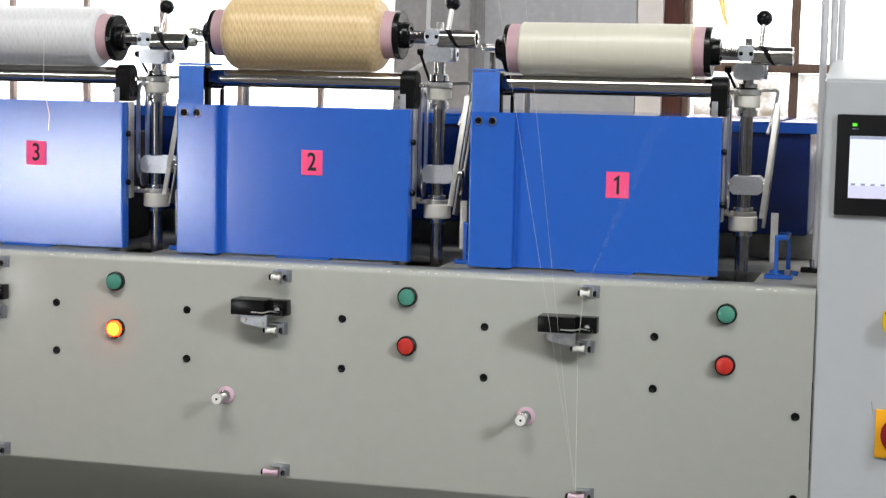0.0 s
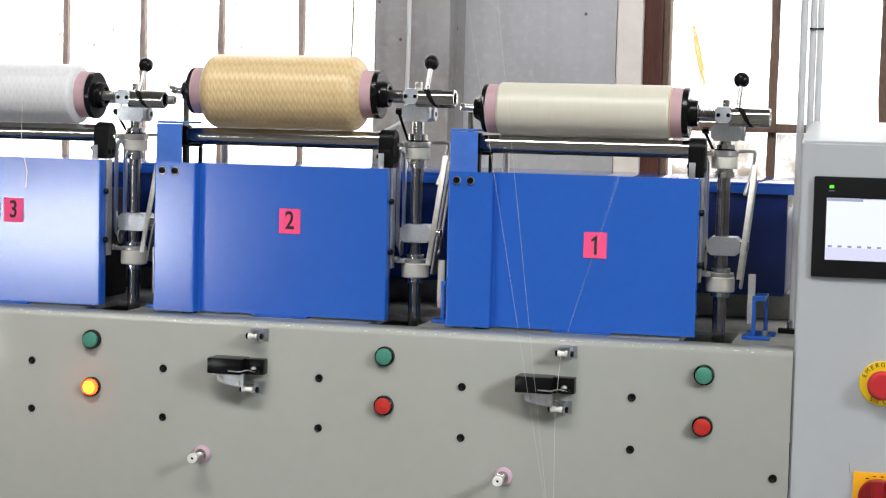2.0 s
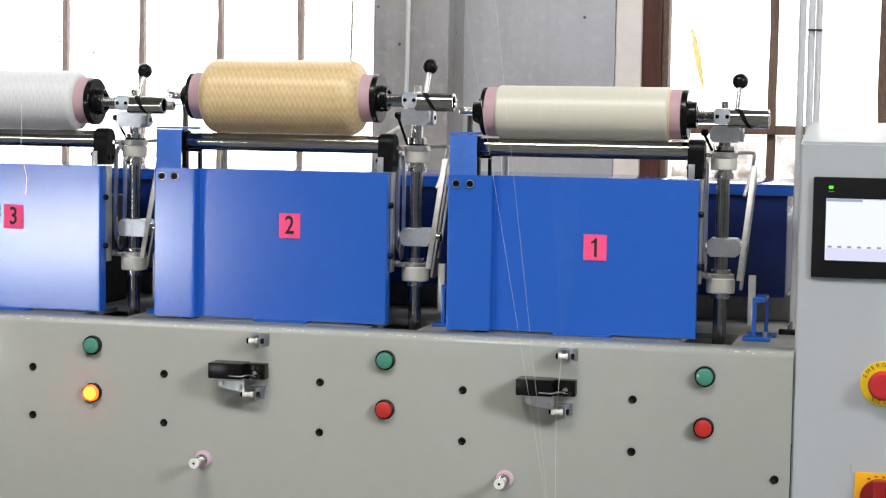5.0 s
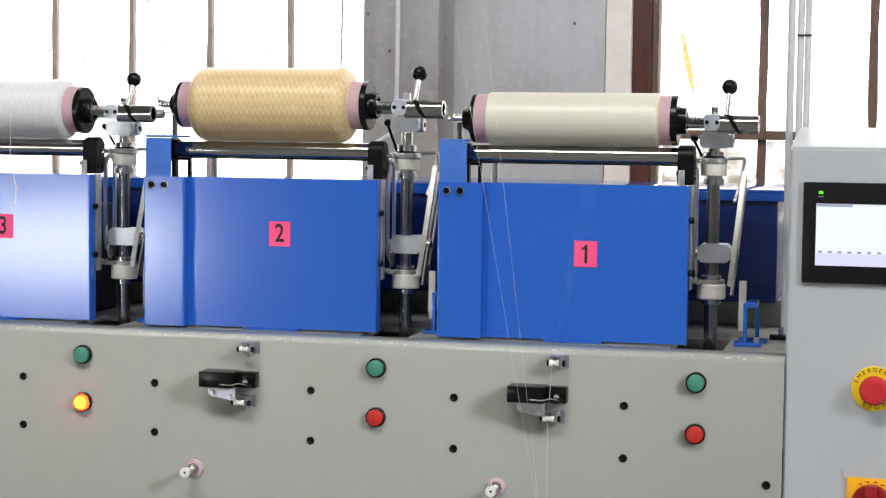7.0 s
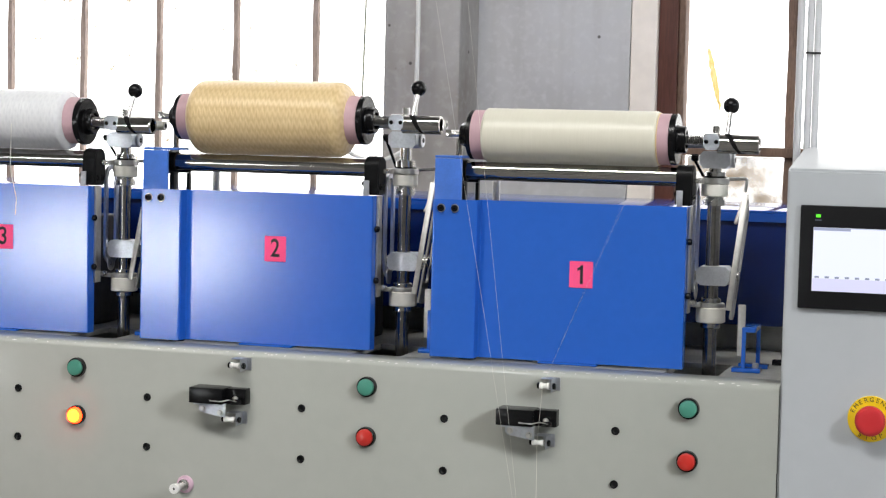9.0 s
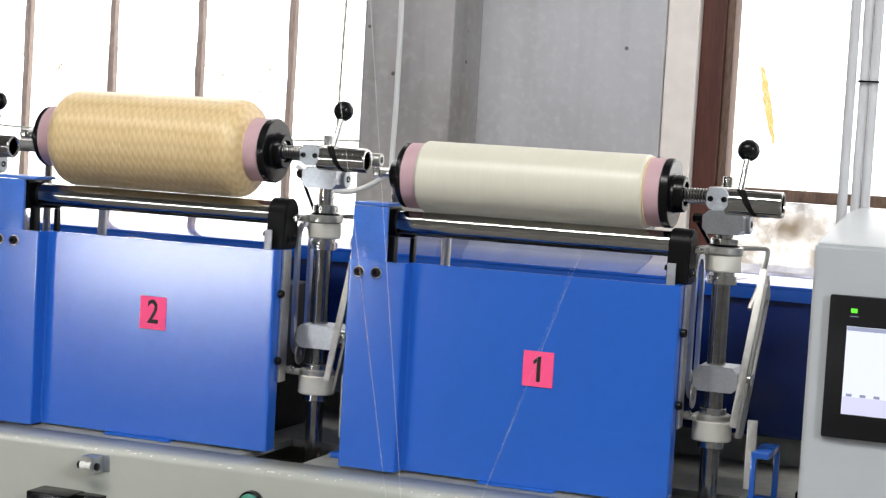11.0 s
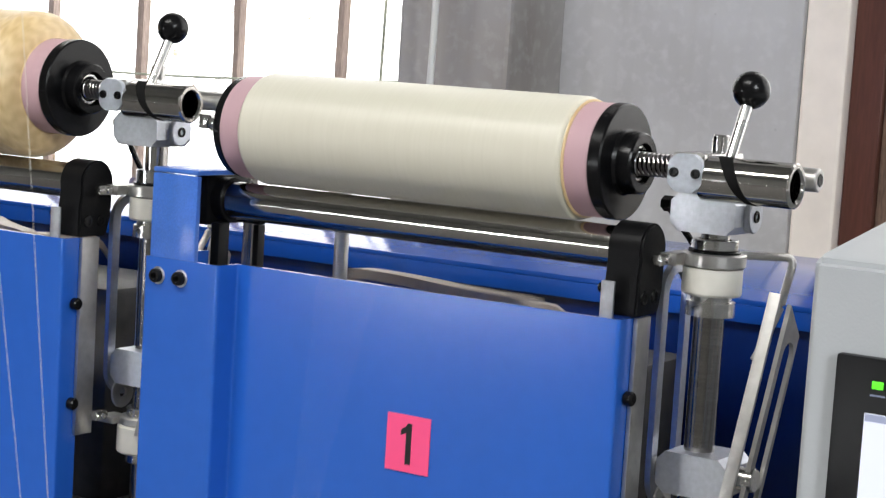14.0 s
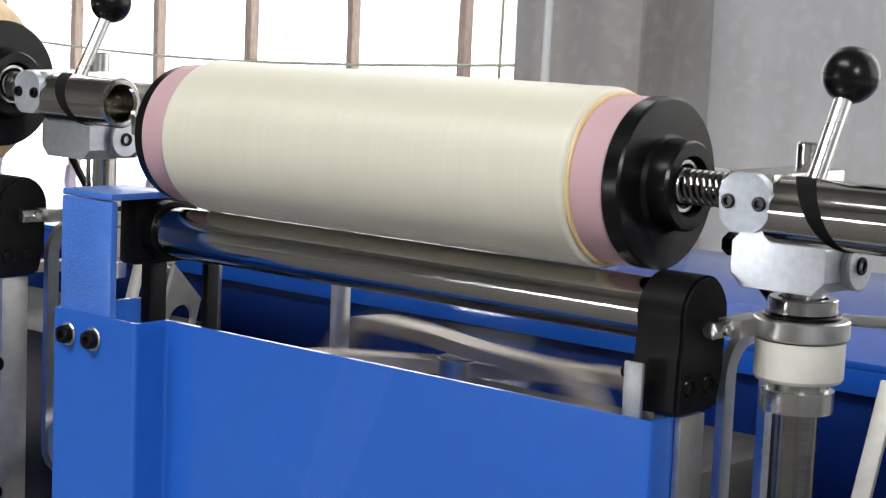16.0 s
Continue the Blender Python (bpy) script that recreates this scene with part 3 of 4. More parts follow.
def spiral_cut(bm, x0, z, y, r):
    """The dark helical slot round the handle sleeve, as a thin band laid on it."""
    n = 26
    a_side, b_side = [], []
    for k in range(n + 1):
        s = k / n
        a = radians(105 - 190 * s)
        w = 0.0046 * (1 - 0.75 * s * s)
        x = x0 + 0.024 * s
        for side, dx in ((a_side, -w), (b_side, w)):
            side.append([bm.verts.new((x + dx, y - rr * math.cos(a) * 1.0, z + rr * math.sin(a))) for rr in (r - 0.001, r + 0.0003)])
    for k in range(n):
        bm.faces.new((a_side[k][1], b_side[k][1], b_side[k + 1][1], a_side[k + 1][1]))
        bm.faces.new((a_side[k][0], a_side[k][1], a_side[k + 1][1], a_side[k + 1][0]))
        bm.faces.new((b_side[k][1], b_side[k][0], b_side[k + 1][0], b_side[k + 1][1]))
    bmesh.ops.recalc_face_normals(bm, faces=bm.faces[:])
    return bm


def spread_round(corners, loop, centre):
    """As many points on the outline of corners as the loop has, each beyond its point of the loop as seen from the centre."""
    c = Vector(centre)
    found = []
    for p in loop:
        d = Vector(p) - c
        far = 1.0
        for a, b in zip(corners, corners[1:] + corners[:1]):
            e, g = Vector(b) - Vector(a), Vector(a) - c
            det = d.x * -e.y + e.x * d.y
            if abs(det) > 1e-12:
                k, u = (g.x * -e.y + e.x * g.y) / det, (d.x * g.y - d.y * g.x) / det
                if k > 0 and -1e-6 <= u <= 1 + 1e-6:
                    far = max(far, k)
        found.append(tuple(c + d * far))
    return found


def chamfered(w, h, c):
    """A rectangle with cut corners, about its middle."""
    a, b = w / 2, h / 2
    return [(a, -b + c), (a, b - c), (a - c, b), (c - a, b), (-a, b - c), (-a, c - b), (c - a, -b), (a - c, -b)]


def winding_head(h, dz, digit, tag_z):
    """Blue cover, driven roller, and the sprung arm that holds a bobbin; dz lifts the arm on a fuller bobbin."""
    head = empty("winding_unit", (h, 0, 0), "blue enamelled winding head with steel roller and sprung bobbin arm", "winding unit", "winding units along the machine")
    # cover
    bm = B()
    sheet(bm, [(-0.2870, 0.120), (-0.2870, 0.0540), (-0.2205, 0.0540), (-0.2205, 0.0745), (-0.2160, 0.0740), (0.0760, 0.0740), (0.0760, 0.094)], 0.781, 1.0075, 0.002, 0.0022)
    cover = part("cover", bm, BLUE, head)
    bm = B()
    box(bm, -0.2860, -0.2455, 0.0575, 0.062, 0.96, 1.0660, 0.0012)
    box(bm, -0.2860, -0.2455 if digit == "1" else -0.2300, 0.0575, 0.100, 1.0665, 1.0700, 0.0012)
    part("bracket_post", bm, BLUE_HAMMER, head, "blue hammered enamel post")
    for x in (-0.2740, -0.2535):
        bm = B()
        ring(bm, "y", (x, 0.0528, 0.995), 0.0062, 0.003, 0.0012, 20)
        part("washer", bm, ZINC, cover)
        bm = B()
        lathe(bm, [(0.0, 0), (0.0, 0.0022), (-0.004, 0.0024), (-0.004, 0.0042), (-0.003, 0.0048), (0.003, 0.0048), (0.003, 0)], "y", (x, 0.0525, 0.995), 18)
        part("socket_screw", bm, BLACK_MATT, cover, "black socket screw")
    part("foot", rod(B(), "z", (-0.238, 0.080, 0.7775), 0.013, 0.0045), BLACK_MATT, head, "black rubber foot")
    part("tongue", box(B(), -0.13, -0.045, 0.068, 0.095, 0.7778, 0.7808, 0.001), BLUE, head)
    # numbered card
    tx = -0.0710 if digit == "1" else -0.0755 if digit == "2" else -0.0715
    tag = part("number_card", box(B(), tx - 0.0168, tx + 0.0168, 0.0728, 0.0737, tag_z - 0.0188, tag_z + 0.0188), CARD, head, "pink card with a black digit")
    if digit == "1":
        one = [(-0.0020, -0.0135), (0.0020, -0.0135), (0.0020, 0.0135), (-0.0008, 0.0135), (-0.0030, 0.0108), (-0.0062, 0.0088), (-0.0062, 0.0050), (-0.0020, 0.0072)]
        part("digit", plate(B(), one, 0.0004, front(tx + 0.0008, 0.0728, tag_z)), INK, tag, "", None, False)
    elif digit:
        lettering("digit", digit, 0.036, front(tx, 0.0726, tag_z) @ Matrix.Diagonal((0.86, 1.06, 1, 1)), INK, tag, 0.0004)
    # roller in its bearings
    ry, rz = 0.1030, 1.0482
    bm = B()
    r = 0.0133
    lathe(bm, [(-0.168, 0), (-0.168, 0.009), (-0.162, 0.009), (-0.162, r - 0.0008), (-0.161, r), (0.154, r), (0.155, r - 0.0008), (0.155, 0.008), (0.163, 0.008), (0.163, 0)], "x", (0, 0, 0), 56)
    roller = part("roller", bm, CHROME, head, "polished steel drive roller", (-0.096, ry, rz))
    bm = B()
    box(bm, -0.2720, -0.2585, 0.0840, 0.128, 1.0300, 1.0655, 0.003)
    part("bearing_leg", box(B(), -0.2560, -0.2480, 0.0860, 0.098, 0.9800, 1.0330, 0.002), BLACK_MATT, head)
    bm_leg = box(B(), -0.2420, -0.2370, 0.1160, 0.124, 0.9600, 1.0310, 0.001)
    box(bm_leg, -0.2600, -0.2370, 0.1160, 0.124, 1.0312, 1.0400, 0.001)
    part("rear_leg", bm_leg, BLACK_MATT, head)
    ring(bm, "x", (-0.2590, ry, rz), 0.0158, 0.008, 0.0095, 28)
    part("left_bearing", bm, BLACK_MATT, head, "black cast bearing")
    bm = B()
    outline = [(0.0845, 1.0085), (0.1145, 1.0085), (0.119, 1.024)] + [(ry + 0.0172 * math.cos(a), rz + 0.0172 * math.sin(a)) for a in [math.pi * (-0.1 + 1.2 * k / 14) for k in range(15)]] + [(0.0850, 1.029)]
    turn = Matrix(((0, 0, 1, 0.0570), (1, 0, 0, 0), (0, 1, 0, 0), (0, 0, 0, 1)))
    plate(bm, outline, 0.0235, turn)
    edges = [e for e in bm.edges if not e.is_manifold or e.calc_face_angle(0) > 0.9]
    bmesh.ops.bevel(bm, geom=edges, offset=0.0015, segments=2, affect="EDGES")
    bearing = part("bearing_block", bm, BLACK_MATT, head, "black cast bearing block")
    for y in (0.0935, 0.1075):
        bm = B()
        lathe(bm, [(0, 0), (0, 0.0022), (0.001, 0.0024), (0.001, 0.004), (0, 0.0045), (-0.002, 0.0045)], "x", (0.0807, y, 1.0200), 18)
        part("bearing_screw", bm, BLACK, bearing)
    part("end_tab", box(B(), 0.0600, 0.0690, 0.0755, 0.0775, 1.0030, 1.0300, 0.0005), ZINC, head, "bright steel tab")
    part("tab_screw", rod(B(), "x", (0.0565, 0.0805, 1.025), 0.003, 0.003), BLACK, head)
    # cover edge strip
    strip = part("edge_strip", box(B(), 0.0764, 0.0795, 0.090, 0.108, 0.858, 1.0075, 0.0006), DULL, head, "bare metal strip")
    for z in (0.9585, 0.883):
        bm = B()
        rod(bm, "x", (0.0764, 0.086, z), 0.0046, 0.006, 0.001, 18)
        part("strip_screw", bm, BLACK, strip)
    # slotted link between cover and column
    bm = B()
    turn = Matrix(((0, 0, 1, 0.0765), (1, 0, 0, 0), (0, 1, 0, 0), (0, 0, 0, 1)))
    plate(bm, slot_loop(0.142, 0.962, 0.042, 0.156), 0.004, turn, slot_loop(0.142, 0.964, 0.026, 0.138))
    part("slotted_link", bm, ZINC, head, "bright slotted steel link")
    part("link_pivot", rod(B(), "x", (0.074, 0.132, 0.9090), 0.0065, 0.014), STEEL, head)
    part("link_washer", ring(B(), "x", (0.0805, 0.138, 0.886), 0.012, 0.004, 0.002), DULL, head)
    # column
    cx, cy, dn = 0.1035, 0.1405, -0.0085
    part("column", rod(B(), "z", (cx, cy, 0.62), 0.0097, 0.427), SHAFT, head, "dark polished steel column")
    bm = B()
    lathe(bm, [(1.012, 0.011), (1.012, 0.0155), (1.021, 0.0155), (1.021, 0.013), (1.0285, 0.013), (1.0285, 0.011)], "z", (cx, cy, 0.005 + dn), 32)
    part("lower_ring", bm, STEEL, head)
    bm = B()
    lathe(bm, [(1.030, 0.010), (1.030, 0.0178), (1.0315, 0.0188), (1.047, 0.0188), (1.0475, 0.010)], "z", (cx, cy, dn), 40)
    part("nylon_collar", bm, WHITE_PLASTIC, head, "ivory nylon collar")
    bm = B()
    rod(bm, "z", (cx, cy, 1.0478 + dn), 0.0202, 0.0085, 0.0008, 40)
    box(bm, 0.0805, cx - 0.012, 0.112, 0.136, 1.0482 + dn, 1.0558 + dn, 0.0008)
    collar = part("collar_plate", bm, DULL, head, "milled aluminium collar plate")
    bm = B()
    rod(bm, "x", (0.0780, 0.106, 1.0520 + dn), 0.0022, 0.012, 0.0004, 12)
    rod(bm, "y", (0.0850, 0.098, 1.0520 + dn), 0.0040, 0.014, 0.0006, 6)
    part("bolt", bm, STEEL, collar)
    part("seal", ring(B(), "z", (cx, cy, 1.0563 + dn), 0.0165, 0.009, 0.0018, 36), BLACK, collar, "black rubber seal")
    part("bearing_ring", ring(B(), "z", (cx, cy, 1.0582 + dn), 0.0146, 0.0105, 0.0065 + dz * 0.2, 36), STEEL, head)
    part("neck", rod(B(), "z", (cx, cy, 1.045), 0.0088, 0.0200 + dz), STEEL, head)
    bm = B()
    plate(bm, chamfered(0.0465, 0.0265, 0.0055), 0.040, front(0.10775, 0.160, 0.90975))
    part("slide_block", bm, ZINC, head, "bright chamfered slide block")
    bm = B()
    rod(bm, "z", (cx, cy, 0.8645), 0.0195, 0.006, 0.0008, 40)
    box(bm, 0.0755, cx - 0.012, 0.118, 0.136, 0.8648, 0.8700, 0.0008)
    low = part("lower_plate", bm, DULL, head)
    bm = B()
    rod(bm, "x", (0.075, 0.112, 0.8715), 0.0022, 0.013, 0.0004, 12)
    rod(bm, "y", (0.0830, 0.106, 0.8715), 0.0042, 0.012, 0.0006, 6)
    part("bolt", bm, STEEL, low)
    part("lower_nylon_collar", rod(B(), "z", (cx, cy, 0.8425), 0.0208, 0.0218, 0.0015, 40), WHITE_PLASTIC, head, "ivory nylon collar")
    part("upper_nut", rod(B(), "z", (cx, cy, 0.8705), 0.0145, 0.007, 0.0008, 28), STEEL, head)
    part("lower_nut", rod(B(), "z", (cx, cy, 0.8345), 0.0138, 0.0080, 0.0008, 28), STEEL, head)
    # tilted slotted plate, hooked wire and blue foot bracket
    lean = Matrix.Translation((0.1390, 0.137, 0.928)) @ Matrix.Rotation(radians(5), 4, "Y") @ Matrix.Rotation(radians(-12), 4, "X") @ Matrix(((0, 0, 1, 0), (1, 0, 0, 0), (0, 1, 0, 0), (0, 0, 0, 1)))
    bm = B()
    slot = slot_loop(0.016, 0.012, 0.018, 0.120)
    corners = [(-0.021, 0.100), (-0.011, 0.102), (0.055, 0.060), (0.055, -0.045), (0.024, -0.078), (-0.012, -0.080), (-0.021, -0.072)]
    plate(bm, spread_round(corners, slot, (0.016, 0.012)), 0.003, lean, slot)
    arm = part("slotted_arm", bm, PLATE, head, "dull slotted swing plate")
    bm = box(B(), -0.0035, 0.0045, -0.0240, -0.0212, -0.070, 0.098, 0.0008, lean @ Matrix(((0, 1, 0, 0), (0, 0, 1, 0), (1, 0, 0, 0), (0, 0, 0, 1))))
    part("flange", bm, DULL, arm, "bright turned edge")
    part("arm_bolt", rod(B(), "x", (0.129, 0.140, 0.910), 0.0075, 0.014), STEEL, head)
    bm = B()
    sweep(bm, bend([(0.112, 0.160, 1.0460), (0.1455, 0.1680, 1.0475), (0.1415, 0.160, 1.015), (0.1340, 0.144, 0.984)], 0.006), 0.0026, 10)
    part("hooked_wire", bm, DULL, head, "bent steel wire")
    bm = B()
    box(bm, 0.140, 0.180, 0.105, 0.129, 0.7778, 0.7838, 0.0015)
    box(bm, 0.153, 0.159, 0.107, 0.113, 0.782, 0.840, 0.0015)
    box(bm, 0.166, 0.172, 0.165, 0.171, 0.782, 0.840, 0.0015)
    box(bm, 0.153, 0.172, 0.107, 0.171, 0.834, 0.841, 0.0015)
    box(bm, 0.142, 0.184, 0.158, 0.178, 0.7778, 0.7838, 0.0015)
    foot = part("foot_bracket", bm, BLUE, head, "small blue bracket bolted to the deck")
    part("bracket_bolt", rod(B(), "z", (0.172, 0.117, 0.7838), 0.0045, 0.007, 0.0006, 6), ZINC, foot)
    part("stop_strip", box(B(), 0.146, 0.1565, 0.114, 0.117, 0.80, 0.872, 0.0006), DULL, head)
    # arm that holds the bobbin
    az = 1.1005 + dz
    ba = 0.1070
    bm = B()
    plate(bm, chamfered(0.0430, 0.0240, 0.0055), 0.038, front(0.1065, 0.150, 1.0735 + dz))
    rod(bm, "x", (0.1262, 0.1350, 1.073 + dz), 0.0105, 0.0055, 0.0008)
    yoke = part("yoke", bm, ZINC, head, "bright zinc-plated yoke block")
    part("yoke_screw", lathe(B(), [(-0.002, 0), (-0.001, 0.002), (0.0005, 0.0022), (0.0005, 0.0036), (-0.001, 0.004)], "x", (0.1322, 0.1350, 1.073 + dz), 16), BLACK, yoke)
    bm = B()
    rod(bm, "x", (0.071, 0.130, 1.076 + dz), 0.005, 0.010, 0.0008, 6)
    sweep(bm, [(0.075, 0.132, 1.073 + dz), (0.085, 0.150, 1.050)], 0.0022, 8)
    part("latch", bm, BLACK, yoke, "dark latch lever")
    bm = B()
    e = 0.0125
    disc = [(max(-0.0112, min(0.0112, e * math.cos(a))), max(-0.0115, min(0.0115, e * math.sin(a)))) for a in [2 * math.pi * (k + 0.5) / 40 for k in range(40)]]
    plate(bm, disc, -0.0045, front(0.1045, 0.0865, az - 0.002))
    face = part("clamp_face", bm, CLAMP, head, "round zinc-plated clamp face")
    part("clamp_body", box(B(), 0.0935, 0.1150, 0.0912, 0.148, az - 0.0130, az + 0.0100, 0.002), STEEL, head)
    for dx in (-0.0068, 0.0072):
        bm = B()
        lathe(bm, [(-0.0002, 0), (-0.0002, 0.0014), (-0.0016, 0.0016), (-0.0016, 0.0026), (-0.0008, 0.0030), (0.0003, 0.0030)], "y", (0.1045 + dx, 0.0863, az - 0.002), 16)
        part("clamp_screw", bm, BLACK, face)
    bm = B()
    sy, sz = 0.1000, az - 0.0045
    lathe(bm, [(0.012, 0.0), (0.012, 0.0095), (0.0565, 0.0095), (0.058, 0.0104), (0.058, 0.0126), (0.057, 0.0135), (0.0, 0.0135), (0.0, 0.0)], "x", (0.1120, sy, sz), 44)
    sleeve = part("handle_sleeve", bm, CHROME, head, "polished hollow steel sleeve")
    part("spiral_slot", spiral_cut(B(), 0.122, sz, sy, 0.0135), DARK, sleeve, "dark spiral slot")
    lever = part("lever", sweep(B(), [(0.1235, 0.1060, sz + 0.008), (0.1248, 0.1240, az + 0.040)], 0.0036, 14), STEEL, head, "steel lever")
    bm = B()
    bmesh.ops.create_uvsphere(bm, u_segments=36, v_segments=20, radius=0.0115, matrix=Matrix.Translation((0.1252, 0.1275, az + 0.0490)))
    part("knob", bm, BLACK, lever, "glossy black ball knob")
    part("stud", rod(B(), "z", (0.1035, 0.138, az + 0.005), 0.0055, 0.0155, 0.0008, 24), STEEL, head)
    rear = part("rear_rod", rod(B(), "x", (0.022, 0.172, az - 0.004), 0.0074, 0.134, 0.0008, 28), DULL, head, "dull steel rear rod")
    part("rod_socket", rod(B(), "x", (0.1558, 0.172, az - 0.004), 0.0042, 0.0008, 0.0001, 6), BLACK, rear)
    # chucks
    bm = B()
    lathe(bm, [(0.041, 0.0), (0.041, 0.030), (0.0465, 0.0305), (0.0465, 0.0355), (0.0475, 0.0363), (0.0545, 0.0363), (0.0555, 0.0353), (0.0555, 0.0210), (0.0575, 0.0196), (0.0660, 0.0190), (0.0672, 0.0180), (0.0672, 0.0128), (0.0610, 0.0118), (0.0610, 0.0)], "x", (0, ba, az), 56)
    chuck = part("right_chuck", bm, BLACK, head, "glossy black turned chuck")
    bm = B()
    ring(bm, "x", (0.0612, ba, az), 0.0114, 0.0095, 0.003, 32)
    ring(bm, "x", (0.0612, ba, az), 0.0080, 0.0055, 0.004, 32)
    part("ball_bearing", bm, STEEL, chuck)
    bm = B()
    rod(bm, "x", (0.0605, ba, az), 0.0042, 0.0345, 0.0002, 18)
    part("spindle", bm, SHAFT, head)
    coil = [(0.0630 + 0.0305 * k / 150, ba + 0.0066 * math.cos(2 * math.pi * 10 * k / 150), az + 0.0066 * math.sin(2 * math.pi * 10 * k / 150)) for k in range(151)]
    part("spring", sweep(B(), coil, 0.0010, 6), SPRING, head, "coil spring")
    bm = B()
    lathe(bm, [(-0.230, 0.0), (-0.230, 0.030), (-0.2445, 0.0305), (-0.2445, 0.0345), (-0.2455, 0.0353), (-0.2500, 0.0353), (-0.2510, 0.0345), (-0.2525, 0.0250), (-0.2590, 0.0185), (-0.2655, 0.0150), (-0.2665, 0.0)], "x", (0.004, ba, az), 48)
    part("left_chuck", bm, BLACK, head, "black turned chuck")
    bm = B()
    rod(bm, "x", (-0.2790, ba, az), 0.0042, 0.022, 0.0006, 16)
    box(bm, -0.2845, -0.2765, ba - 0.006, ba + 0.006, az - 0.004, az + 0.0065, 0.0012)
    part("stub_axle", bm, STEEL, head)
    part("stub_support", box(B(), -0.2840, -0.2770, ba + 0.0055, 0.165, az - 0.006, az + 0.006, 0.001), DULL, head)
    part("rear_upright", rod(B(), "z", (-0.2385, 0.220, 0.7775), 0.0056, 0.28, 0.0005, 16), DULL, head, "upright steel rod")
    part("support_bar", rod(B(), "z", (-0.2805, 0.160, 0.7775), 0.0048, az - 0.7775, 0.0005, 12), SHAFT, head)
    # traverse gear behind the cover
    bm = B()
    box(bm, -0.20, 0.02, 0.185, 0.30, 0.7775, 0.955, 0.006)
    part("gear_case", bm, CASE, head, "dark traverse gear case")
    part("rotor_shaft", rod(B(), "z", (-0.150, 0.222, 0.955), 0.012, 0.028, 0.0008, 24), DULL, head)
    bm = B()
    n = 24
    rows = []
    for k in range(n + 1):
        q = -1 + 2 * k / n
        w = 0.0085 * (1 - 0.45 * q * q)
        yy = 0.020 * q * abs(q)
        drop = 0.020 * max(0.0, abs(q) - 0.78) ** 2 / 0.22 ** 2
        rows.append([bm.verts.new((0.105 * q, yy + dy, zz - drop)) for dy, zz in ((-w, 0.0), (-w, 0.0075), (w, 0.0075), (w, 0.0))])
    for a, b in zip(rows, rows[1:]):
        for k in range(4):
            bm.faces.new((a[k], a[(k + 1) % 4], b[(k + 1) % 4], b[k]))
    bm.faces.new(rows[0])
    bm.faces.new(rows[-1])
    bmesh.ops.recalc_face_normals(bm, faces=bm.faces[:])
    blade = part("traverse_blade", bm, GUIDE, head, "pale curved traverse blade", (-0.150, 0.222, 0.986))
    lower = new("traverse_blade", blade.data)
    lower.parent, lower.location, lower.rotation_euler = head, (-0.150, 0.222, 0.974), (0, 0, radians(55))
    return head, roller, blade, lower


head_1, roller_1, blade_1, under_1 = winding_head(HEADS[0], 0.0, "1", 0.9070)
head_2, roller_2, blade_2, under_2 = winding_head(HEADS[1], 0.0170, "2", 0.9240)
head_3, roller_3, blade_3, under_3 = winding_head(HEADS[2], 0.0060, "3", 0.9245)
head_4, roller_4, blade_4, under_4 = winding_head(HEADS[3], 0.0060, "", 0.9255)
blade_2.rotation_euler = (0, 0, radians(-35))
blade_3.rotation_euler = (0, 0, radians(25))
bobbin_1 = yarn_bobbin(HEADS[0], 0, 0.0389, YARN_CREAM, "smooth cream yarn wound on a pink paper tube", 0.003)
bobbin_2 = yarn_bobbin(HEADS[1], 0, 0.0560, YARN_GOLD, "full golden yarn bobbin with cross-wound zigzag surface", 0.020)
bobbin_3 = yarn_bobbin(HEADS[2], 0, 0.0462, YARN_WHITE, "white yarn bobbin wound on a pink paper tube", 0.008)
bobbin_4 = yarn_bobbin(HEADS[3], 0, 0.0462, YARN_WHITE, "white yarn bobbin wound on a pink paper tube", 0.008)


# ---- fittings on the front panel ----
def push_button(x, z, kind):
    label = {"green": "unlit green push button with black ring", "red": "unlit red push button with black ring", "lit": "lit red push button glowing orange"}[kind]
    ob = empty("push_button", (x, 0, z), label, "push button", "push buttons on the front panel")
    bm = B()
    lathe(bm, [(0.0, 0.0), (0.0, 0.0145), (-0.0025, 0.0147), (-0.0075, 0.0140), (-0.0085, 0.0128), (-0.006, 0.0120), (-0.004, 0.0)], "y", (0, 0, 0), 36)
    part("bezel", bm, BLACK, ob, "black ring")
    bm = B()
    lathe(bm, [(-0.004, 0.0120), (-0.0098, 0.0120), (-0.0118, 0.0114), (-0.0126, 0.0098), (-0.0130, 0.0)], "y", (0, 0, 0), 36)
    lens = part("lens", bm, {"green": GREEN, "red": RED, "lit": LIT_RED}[kind], ob)
    if kind == "lit":
        part("lamp_core", lathe(B(), [(-0.0122, 0.0100), (-0.0132, 0.0092), (-0.0136, 0.0)], "y", (0, 0, 0), 28), LIT_CORE, lens, "glowing core")
    return ob


